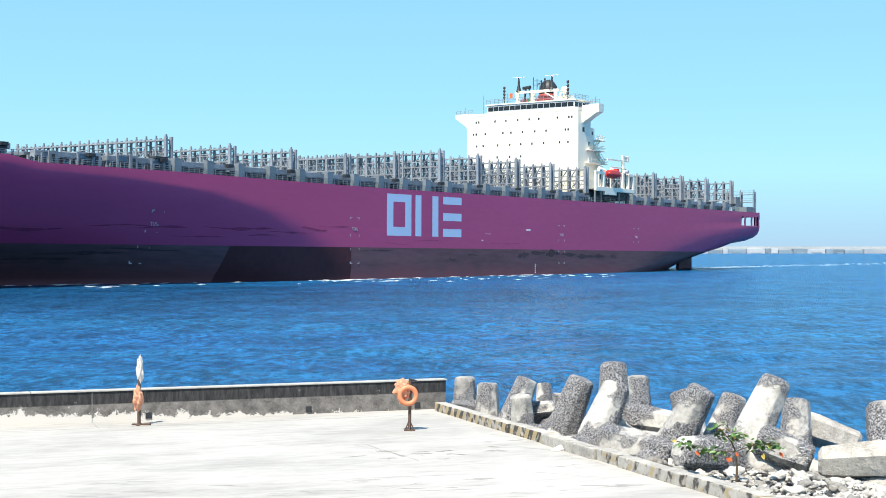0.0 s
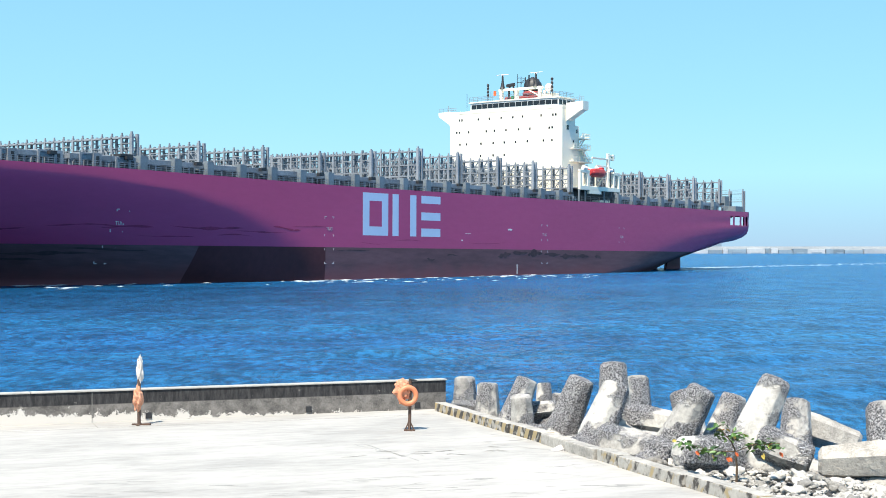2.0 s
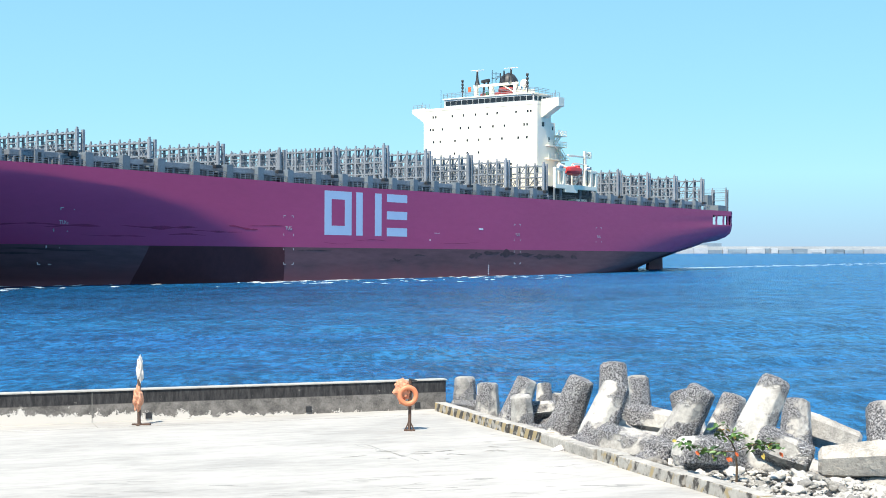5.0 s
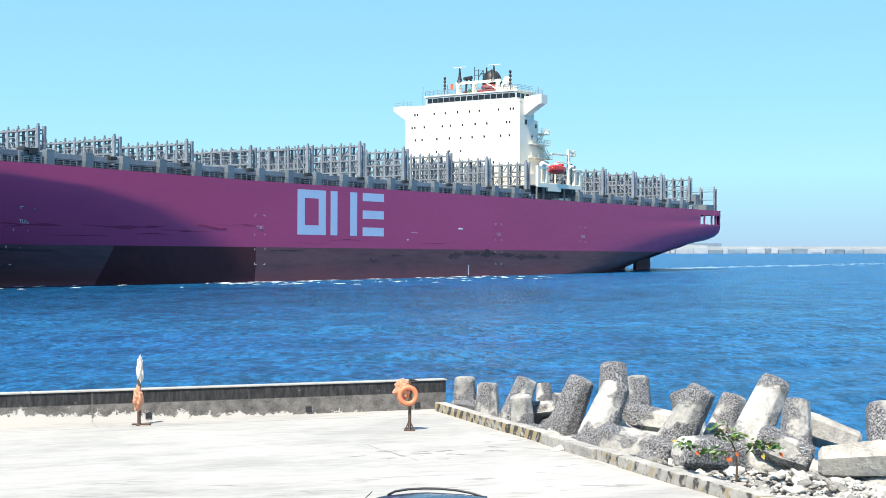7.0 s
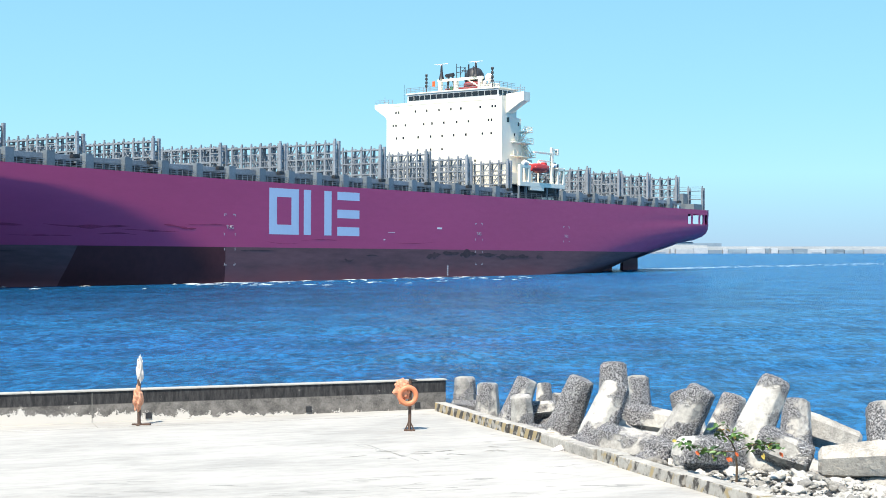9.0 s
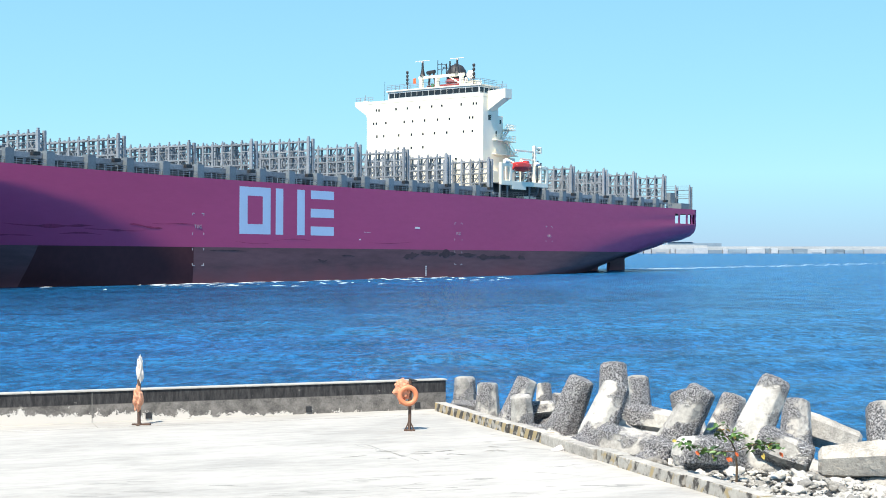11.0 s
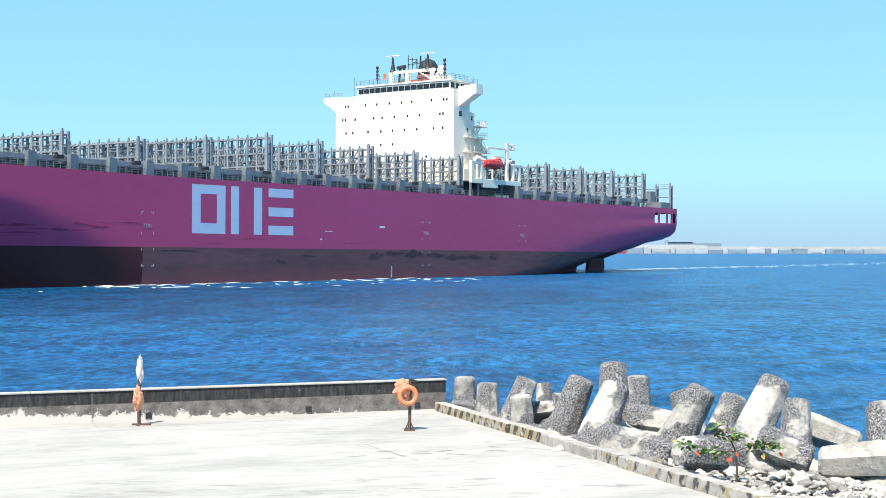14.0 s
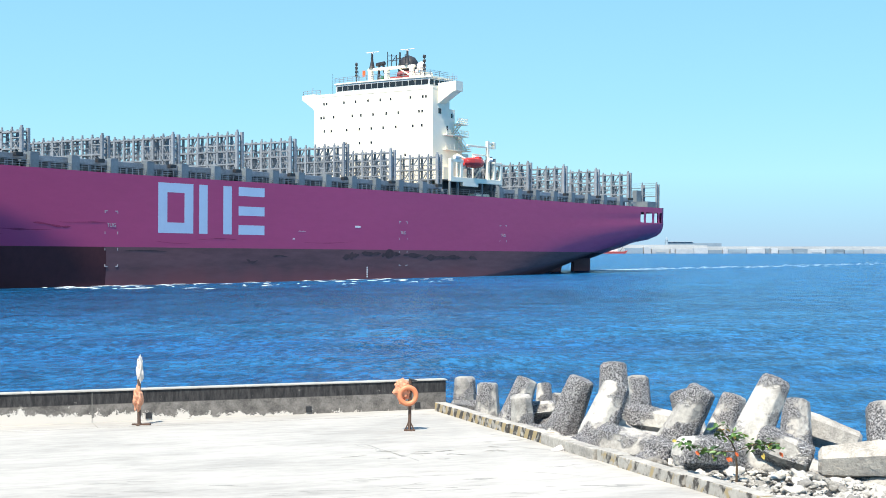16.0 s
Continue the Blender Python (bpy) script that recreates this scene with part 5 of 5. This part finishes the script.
# hub in the world, directions of two legs, size
TETRAPODS = [
    ((0.70, 46.50, 0.18), (0.00, 0.05, 0.99), (0.80, 0.30, -0.25), 1.00),
    ((1.36, 44.50, 0.22), (0.00, 0.05, 0.99), (-0.41, 0.88, -0.25), 0.97),
    ((1.90, 43.30, 0.52), (0.36, 0.10, 0.92), (-0.60, 0.70, -0.25), 1.00),
    ((3.06, 44.00, 0.80), (0.00, 0.20, 0.98), (0.50, 0.80, -0.20), 0.66),
    ((2.32, 41.70, 0.24), (-0.06, -0.10, 0.99), (0.70, 0.60, -0.30), 0.92),
    ((3.50, 44.60, 0.40), (0.05, 0.10, 0.99), (-0.50, 0.80, -0.20), 0.68),
    ((3.19, 40.28, 0.67), (0.33, -0.15, 0.93), (-0.49, -0.82, -0.32), 1.10),
    ((4.61, 39.13, 1.04), (0.00, 0.20, 0.98), (-0.58, -0.79, -0.18), 1.10),
    ((3.78, 37.72, 0.76), (0.41, 0.15, 0.90), (-0.55, -0.70, -0.45), 1.10),
    ((5.67, 42.16, 0.59), (0.00, 0.20, 0.98), (-0.83, -0.50, -0.24), 1.00),
    ((5.64, 36.37, 0.90), (0.42, -0.20, 0.88), (-0.63, -0.74, -0.24), 1.08),
    ((6.99, 39.99, 0.43), (-0.23, 0.30, 0.93), (-0.33, -0.93, -0.14), 1.00),
    ((6.75, 36.74, 0.70), (0.38, 0.15, 0.91), (-0.22, -0.97, -0.11), 1.00),
    ((7.12, 34.60, 1.12), (0.43, 0.10, 0.90), (-0.84, -0.53, 0.09), 1.15),
    ((8.93, 36.96, 0.39), (0.09, 0.30, 0.95), (-0.94, -0.29, -0.17), 1.05),
    ((10.29, 33.42, 0.53), (0.00, 0.40, 0.92), (-0.94, -0.13, -0.31), 1.15),
]


def build_tetrapods():
    meshes = [tetrapod_mesh(i) for i in range(4)]
    for k, (hub, leg, second, size) in enumerate(TETRAPODS):
        z = Vector(leg).normalized()
        x = (Vector(second) - z * Vector(second).dot(z)).normalized()
        turn = Matrix((x, z.cross(x), z)).transposed().to_4x4()
        ob = new("tetrapod", meshes[k % 4])
        ob.matrix_basis = Matrix.Translation(hub) @ turn @ Matrix.Scale(size, 4)
        tagged(ob, "weathered grey concrete tetrapod on the rubble bank", "tetrapod", "tetrapods along the wharf")


build_tetrapods()


# legs of whole tetrapods, added as separate pieces to fit the camera's view
# thick end in the world, the way to the thin end, girth
SEPARATE_LEGS = [
    ((4.07, 37.00, 1.16), (1.53, -1.40, -0.20), 1.05),
    ((4.98, 39.20, 1.48), (1.25, -0.80, -0.12), 0.95),
    ((10.50, 33.20, 1.22), (-1.85, 0.40, -0.14), 1.15),
    ((7.44, 34.20, 1.47), (1.11, -0.40, -0.39), 1.05),
    ((9.20, 37.60, 1.46), (1.44, -0.30, -0.48), 1.0),
    ((1.16, 45.20, 1.07), (-0.87, 0.40, 0.03), 0.55),
    ((2.06, 44.00, 1.06), (1.33, -0.40, 0.18), 0.7),
]


def build_separate_legs():
    for k, (foot, way, girth) in enumerate(SEPARATE_LEGS):
        bm = bmesh.new()
        ln = Vector(way).length
        rings = []
        for r, u in ((0.32, -0.07), (0.42, 0.0), (0.41, 0.3), (0.37, 0.65), (0.33, 0.95), (0.23, 1.0)):
            rings.append([bm.verts.new((girth * r * math.cos(2 * math.pi * (i + 0.3) / 6), girth * r * math.sin(2 * math.pi * (i + 0.3) / 6), u * ln)) for i in range(6)])
        skin_rings(bm, rings)
        bmesh.ops.subdivide_edges(bm, edges=bm.edges[:], cuts=5, use_grid_fill=True)
        for v in bm.verts:
            v.co += v.co.normalized() * (0.03 * noise.noise(v.co * 2.3 + Vector((k * 3, 0, 0))) + 0.022 * noise.noise(v.co * 8 + Vector((0, k, 0))))
        ob = part("broken_tetrapod_leg", bm, BARE if k in (2, 4) else TETRA, None)
        ob.matrix_basis = Matrix.Translation(foot) @ Vector(way).to_track_quat("Z", "Y").to_matrix().to_4x4()
        tagged(ob, "grey concrete tetrapod leg on the bank, added apart from its tetrapod", "concrete block", "broken legs along the wharf")


build_separate_legs()


# ---- far breakwater ----
def build_breakwater():
    bw = thing("far_breakwater", pose(0, 1716, SEA), "distant pale concrete breakwater with caissons", "breakwater", kind="structure")
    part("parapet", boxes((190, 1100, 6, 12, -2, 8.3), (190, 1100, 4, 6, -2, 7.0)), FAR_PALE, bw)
    rng = random.Random(8)
    x = 205.0
    while x < 620:
        w = rng.choice((6, 9, 13, 17, 22))
        tall = 8.4 if x < 300 else 6.2
        dark = rng.random() < (0.25 if x < 300 else 0.5)
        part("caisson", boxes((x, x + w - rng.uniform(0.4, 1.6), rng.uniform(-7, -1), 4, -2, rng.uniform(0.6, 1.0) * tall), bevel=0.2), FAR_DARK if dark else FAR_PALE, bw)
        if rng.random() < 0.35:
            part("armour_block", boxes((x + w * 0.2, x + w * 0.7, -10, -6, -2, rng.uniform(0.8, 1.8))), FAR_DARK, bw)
        x += w
    part("head_wall", boxes((190, 312, 5, 20, -2, 9.6), (190, 300, 20, 40, -2, 10.4)), FAR_PALE, bw)
    hb = thing("harbour_building", pose(283, 1775, 12), "distant grey harbour buildings beyond the breakwater", "building")
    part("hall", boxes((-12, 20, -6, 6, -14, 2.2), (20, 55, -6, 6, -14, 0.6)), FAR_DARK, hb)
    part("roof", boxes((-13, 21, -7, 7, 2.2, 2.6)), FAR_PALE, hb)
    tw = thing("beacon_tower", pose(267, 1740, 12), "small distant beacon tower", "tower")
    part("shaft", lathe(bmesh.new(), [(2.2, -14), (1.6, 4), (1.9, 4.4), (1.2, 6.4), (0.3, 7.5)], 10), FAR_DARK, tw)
    tug = thing("tug", pose(197, 1690, SEA), "distant red workboat lying off the breakwater", "boat")
    part("hull", extrude(bmesh.new(), [(-14, 2.4), (-16, 0.2), (-13, -1), (13, -1), (17, 3.6), (12, 2.4)], -4, 4, axis=1), FUNNEL, tug)
    part("deckhouse", boxes((-5, 5, -2.5, 2.5, 2.4, 6.2), (-3, 3, -2, 2, 6.2, 8.2), bevel=0.2), WHITE_MARK, tug)
    part("mast", tubes(((0, 0, 8), (0, 0, 12), 0.3), ((8, 0, 2.4), (12, 0, 8), 0.3)), BLACK, tug)


build_breakwater()


# ---- foam ----
def foam_patch(bm, x, y, lx, ly, seed):
    n = 14
    c = bm.verts.new((x, y, 0.02 + 0.08 * ly))
    ring = []
    for i in range(n):
        a = 2 * math.pi * i / n
        k = 0.55 + 0.75 * abs(noise.noise(Vector((math.cos(a) * 1.4 + seed, math.sin(a) * 1.4, seed * 1.7))))
        ring.append(bm.verts.new((x + lx * k * math.cos(a), y + ly * k * math.sin(a), -0.05)))
    for i in range(n):
        bm.faces.new((c, ring[i], ring[(i + 1) % n]))


def build_foam(name, material, patches, label):
    bm = bmesh.new()
    for k, row in enumerate(patches):
        foam_patch(bm, *row, k)
    m = ship_pose(0)
    ob = part(name, bm, material, None, smooth=True)
    ob.matrix_basis = Matrix.Translation((m.translation.x, m.translation.y, SEA + 0.11)) @ Euler((0, 0, HEAD)).to_matrix().to_4x4()
    return tagged(ob, label, "foam", kind="stuff")


def foam_rows():
    rng = random.Random(6)
    side, wake = [], []
    for k in range(115):
        x = rng.gauss(rng.choice((104, 98, 82, 52, 44, 30, 12, -5, -20)), 4)
        side.append((x, lerp(WATERLINE, x)[0] + 0.8 + rng.uniform(0, 1) ** 3 * 26, rng.uniform(0.4, 2.6), rng.uniform(0.03, 0.12)))
    for k in range(420):
        x = -138 - rng.uniform(0, 1) ** 2.4 * 260
        wake.append((x, rng.gauss(0, 1.6 + (-138 - x) * 0.035), rng.uniform(0.8, 4.5), rng.uniform(0.03, 0.12)))
    return side, wake


side_foam, wake_foam = foam_rows()
foam = build_foam("foam", SPRAY, side_foam, "white flecks of foam along the waterline")
wake = build_foam("wake", FOAM, wake_foam, "pale streak of foam in the wake")


build_stones()
build_gravel()


# ---- car: x forward, y to its left ----
CABIN = [(0.93, 1.85, -2.0, 0.80), (1.10, 1.50, -1.95, 0.765), (1.30, 1.02, -1.88, 0.69), (1.47, 0.56, -1.74, 0.60), (1.545, 0.26, -1.56, 0.555), (1.60, -0.12, -1.40, 0.48), (1.632, -0.36, -1.12, 0.36), (1.648, -0.55, -0.95, 0.22), (1.653, -0.68, -0.82, 0.08)]


def cabin_at(z):
    zs = [r[0] for r in CABIN]
    return tuple(float(np.interp(z, zs, [r[k] for r in CABIN])) for k in (1, 2, 3))


def rounded_ring(bm, xf, xr, w, z, r=0.22, n=4):
    r = min(r, w * 0.45)
    vs = []
    for cx, cy, a in ((xf - r, w - r, 0), (xr + r, w - r, 90), (xr + r, -w + r, 180), (xf - r, -w + r, 270)):
        for k in range(n + 1):
            b = radians(a + 90 * k / n)
            vs.append(bm.verts.new((cx + r * math.cos(b), cy + r * math.sin(b), z)))
    return vs


def skin(bm, rings, top=True, bottom=True):
    for a, b in zip(rings, rings[1:]):
        for i in range(len(a)):
            j = (i + 1) % len(a)
            bm.faces.new((a[i], a[j], b[j], b[i]))
    if bottom:
        bm.faces.new(rings[0][::-1])
    if top:
        bm.faces.new(rings[-1])
    return bm


def side_pane(x_of, lo, hi, side):
    """A window in the cabin's side: x_of(z) gives its rear and front edge."""
    bm = bmesh.new()
    outer, inner = [], []
    for z in np.linspace(lo, hi, 5):
        xr, xf = x_of(z)
        w = cabin_at(z)[2]
        outer.append([bm.verts.new((x, side * (w + 0.006), z)) for x in (xr, xf)])
        inner.append([bm.verts.new((x, side * (w - 0.02), z)) for x in (xr, xf)])
    for rows in (outer, inner):
        for a, b in zip(rows, rows[1:]):
            bm.faces.new((a[0], a[1], b[1], b[0]))
    for k in (0, 1):
        for i in range(4):
            bm.faces.new((outer[i][k], outer[i + 1][k], inner[i + 1][k], inner[i][k]))
    for i in (0, 4):
        bm.faces.new((outer[i][0], outer[i][1], inner[i][1], inner[i][0]))
    return bm


def end_pane(lo, hi, k, inset, out):
    bm = bmesh.new()
    rows = []
    for z in np.linspace(lo, hi, 5):
        c = cabin_at(z)
        w = c[2] - inset
        rows.append([bm.verts.new((c[k] + out, -w, z)), bm.verts.new((c[k] + out * 1.6, 0, z)), bm.verts.new((c[k] + out, w, z)), bm.verts.new((c[k] - out * 2, w, z)), bm.verts.new((c[k] - out * 2, -w, z))])
    return skin(bm, rows)


def build_car():
    c = thing("car", pose(9.5, 10.5, 1.0, 0, 0, 130), "dark blue compact sport utility car with black roof rails", "car")
    bm = bmesh.new()
    rings = [rounded_ring(bm, xf, xr, w, z, r) for z, xf, xr, w, r in ((0.24, 2.3, -2.02, 0.72, 0.3), (0.34, 2.44, -2.12, 0.82, 0.35), (0.6, 2.5, -2.15, 0.86, 0.4), (0.78, 2.46, -2.14, 0.865, 0.45), (0.88, 2.38, -2.10, 0.84, 0.5), (1.02, 2.2, -2.05, 0.80, 0.5), (1.10, 2.05, -2.0, 0.74, 0.4), (1.13, 1.75, -1.95, 0.62, 0.3))]
    body = part("body", skin(bm, rings), CAR_PAINT, c, smooth=True)
    bm = bmesh.new()
    part("cabin", skin(bm, [rounded_ring(bm, xf, xr, w, z) for z, xf, xr, w in CABIN]), CAR_PAINT, c, smooth=True)
    for side in (1, -1):
        part("side_window", side_pane(lambda z: (-0.28, cabin_at(z)[0] - 0.2), 1.0, 1.485, side), CAR_GLASS, c)
        part("side_window", side_pane(lambda z: (-1.05 + (z - 1.0) * 0.15, -0.34), 1.0, 1.485, side), CAR_GLASS, c)
        part("side_window", side_pane(lambda z: (-1.58 + (z - 1.02) * 0.3, -1.14 + (z - 1.02) * 0.15), 1.04, 1.44, side), CAR_GLASS, c)
        pts = [(0.22, 1.545), (0.1, 1.595), (-0.1, 1.63), (-0.35, 1.652), (-0.6, 1.66), (-0.85, 1.652), (-1.05, 1.632), (-1.22, 1.60), (-1.32, 1.545)]
        bm = bmesh.new()
        rings = []
        for k, (x, z) in enumerate(pts):
            p, q = pts[max(0, k - 1)], pts[min(len(pts) - 1, k + 1)]
            ln = math.hypot(q[0] - p[0], q[1] - p[1])
            nx, nz = -(q[1] - p[1]) / ln, (q[0] - p[0]) / ln
            rings.append([bm.verts.new((x + nx * 0.015 * math.cos(w), side * 0.485 + 0.016 * math.sin(w), z + nz * 0.015 * math.cos(w))) for w in np.linspace(0, 2 * math.pi, 9)[:-1]])
        skin(bm, rings)
        rail = part("roof_rail", bm, BLACK, c, smooth=True)
        part("rail_foot", boxes((-1.31, -1.16, side * 0.485 - 0.03, side * 0.485 + 0.03, 1.49, 1.6), bevel=0.01), CHROME if side > 0 else BLACK, rail)
        part("mirror", boxes((1.0, 1.22, side * 0.93 - 0.11, side * 0.93 + 0.11, 0.98, 1.14), bevel=0.05), CAR_PAINT, c)
        part("headlight", boxes((2.12, 2.4, side * 0.62 - 0.17, side * 0.62 + 0.17, 0.68, 0.84), bevel=0.05), CHROME, c)
        part("tail_light", boxes((-2.12, -1.9, side * 0.72 - 0.12, side * 0.72 + 0.12, 0.72, 1.06), bevel=0.05), LAMP_RED, c)
        for x in (1.5, -1.3):
            bm = bmesh.new()
            lathe(bm, [(0.2, -0.1), (0.3, -0.1), (0.33, -0.06), (0.33, 0.06), (0.3, 0.1), (0.2, 0.1)], 24)
            w = part("wheel", bm, TYRE, c, m=pose(x, side * 0.78, 0.33, 90), smooth=True)
            part("rim", lathe(bmesh.new(), [(0.06, -0.108), (0.2, -0.104), (0.2, 0.104), (0.06, 0.108)], 12), CHROME, w)
    part("rear_window", end_pane(1.06, 1.44, 1, 0.12, -0.008), CAR_GLASS, c)
    part("windscreen", end_pane(1.02, 1.46, 0, 0.12, 0.008), CAR_GLASS, c)
    part("spoiler", boxes((-1.72, -1.56, -0.44, 0.44, 1.462, 1.495), bevel=0.012), CAR_PAINT, c)
    part("rear_wiper", tubes(((-2.0, 0.0, 1.1), (-1.96, 0.34, 1.14), 0.012)), BLACK, c)
    part("aerial", tubes(((0.42, 0.0, 1.51), (0.24, 0.0, 1.66), 0.006)), BLACK, c)
    part("aerial_foot", boxes((0.39, 0.47, -0.02, 0.02, 1.49, 1.525), bevel=0.01), BLACK, c)
    part("bumper", boxes((-2.2, -2.05, -0.7, 0.7, 0.36, 0.62), bevel=0.05), BLACK, c)
    for ob in c.children_recursive:
        if ob.name.startswith("wheel"):
            ob.location.x *= 0.85
        elif not ob.name.startswith("rim"):
            for v in ob.data.vertices:
                v.co.x = 0.05 + v.co.x * 0.85
    c.scale = (1.08, 1.08, 1.08)
    return c


car = build_car()


# ---- sapling among the stones ----
def leaf_mesh(material):
    bm = bmesh.new()
    rows = [(0, 0.004), (0.04, 0.05), (0.11, 0.075), (0.18, 0.06), (0.24, 0.004)]
    a = [bm.verts.new((x, -w, 0.02 * math.sin(x * 12))) for x, w in rows]
    m = [bm.verts.new((x, 0, 0.02 * math.sin(x * 12) - w * 0.35)) for x, w in rows]
    b = [bm.verts.new((x, w, 0.02 * math.sin(x * 12))) for x, w in rows]
    for p, q in ((a, m), (m, b)):
        for i in range(len(rows) - 1):
            bm.faces.new((p[i], p[i + 1], q[i + 1], q[i]))
    me = bpy.data.meshes.new("leaf")
    bm.to_mesh(me)
    bm.free()
    me.materials.append(material)
    return me


def build_sapling():
    s = thing("sapling", pose(6.42, 31.9, 0.84), "small sapling with green, orange and yellow leaves among stones", "plant")
    rng = random.Random(21)
    trunk = [(0, 0, -0.1), (0.01, 0, 0.4), (-0.02, 0, 0.72), (-0.1, 0, 0.92), (-0.07, 0.02, 1.22)]
    bm = bmesh.new()
    for k, (a, b) in enumerate(zip(trunk, trunk[1:])):
        tube(bm, a, b, 0.03 - 0.005 * k, 6, 0.025 - 0.005 * k)
    part("trunk", bm, BARK, s)
    green, red, yellow = leaf_mesh(LEAF), leaf_mesh(LEAF_RED), leaf_mesh(LEAF_YELLOW)
    tips = [((-0.02, 0, 0.72), (-0.65, 0.1, 0.72)), ((-0.4, 0.06, 0.72), (-1.2, 0.15, 0.88)), ((-0.02, 0, 0.72), (0.55, 0.1, 0.92)), ((0.3, 0.05, 0.85), (0.95, 0.0, 0.9)), ((-0.1, 0, 0.92), (-0.35, 0.1, 1.22)), ((-0.1, 0, 0.92), (0.1, 0.05, 1.1))]
    for a, b in tips:
        part("branch", tubes((a, b, 0.012), n=5), BARK, s)
        a, b = Vector(a), Vector(b)
        for k in range(34):
            p = a.lerp(b, rng.uniform(0.5, 1.08)) + Vector((rng.gauss(0, 0.08), rng.gauss(0, 0.09), rng.gauss(0, 0.055)))
            me = green if rng.random() < 0.93 else rng.choice((red, yellow))
            part_of("leaf", me, s, m=Matrix.Translation(p) @ Euler((rng.uniform(-0.7, 0.7), rng.uniform(-0.2, 1.0), rng.uniform(0, 6.3))).to_matrix().to_4x4() @ Matrix.Scale(rng.uniform(0.35, 0.7), 4))
    for p, me in (((-0.2, -0.15, 0.62), red), ((-0.24, -0.1, 0.6), red), ((0.92, -0.1, 0.72), red), ((0.95, -0.1, 0.68), red), ((0.55, -0.1, 0.7), yellow), ((0.52, -0.12, 0.66), yellow), ((-0.05, -0.1, 0.72), red), ((-0.9, -0.05, 0.74), red), ((-0.55, -0.05, 0.66), yellow)):
        part_of("leaf", me, s, m=Matrix.Translation(p) @ Euler((1.2, 0.9, rng.uniform(-1, 1))).to_matrix().to_4x4() @ Matrix.Scale(0.5, 4))


build_sapling()


# ---- motion ----
def motions():
    times = [0.0, 2.0, 4.0, 6.0, 8.0, 10.0, 12.0, 14.0, 16.0]
    walk(ship, [(t, ship_pose(t)) for t in times])
    here = ship_pose(0).translation
    for ob in (foam, wake):
        rest = ob.matrix_basis.copy()
        rows = []
        for t in times:
            d = ship_pose(t).translation - here
            rows.append((t, Matrix.Translation((d.x, d.y, 0)) @ rest))
        walk(ob, rows)
    drive = [(0.0, 9.5, 10.5, 130), (3.5, 9.3, 10.8, 131), (4.4, 8.2, 12.4, 136), (5.2, 6.1, 15.0, 145), (6.0, 3.4, 17.7, 155), (6.5, 1.45, 18.9, 159), (7.0, -0.71, 19.99, 160.5), (7.5, -2.8, 21.1, 161),
             (8.0, -5.01, 22.1, 161.5), (8.5, -7.29, 22.95, 163), (9.0, -9.6, 23.7, 166), (10.0, -14.2, 24.7, 174), (12.0, -23.5, 24.4, 190), (14.0, -32.0, 22.0, 198), (16.0, -40.0, 19.3, 198)]
    walk(car, [(t, pose(0.958 * x, 0.958 * y, 1.0, 0, 0, a)) for t, x, y, a in drive])
    walk(sea, [(0.0, pose(0, 0, SEA)), (16.0, pose(5.0, -7.0, SEA))])


motions()
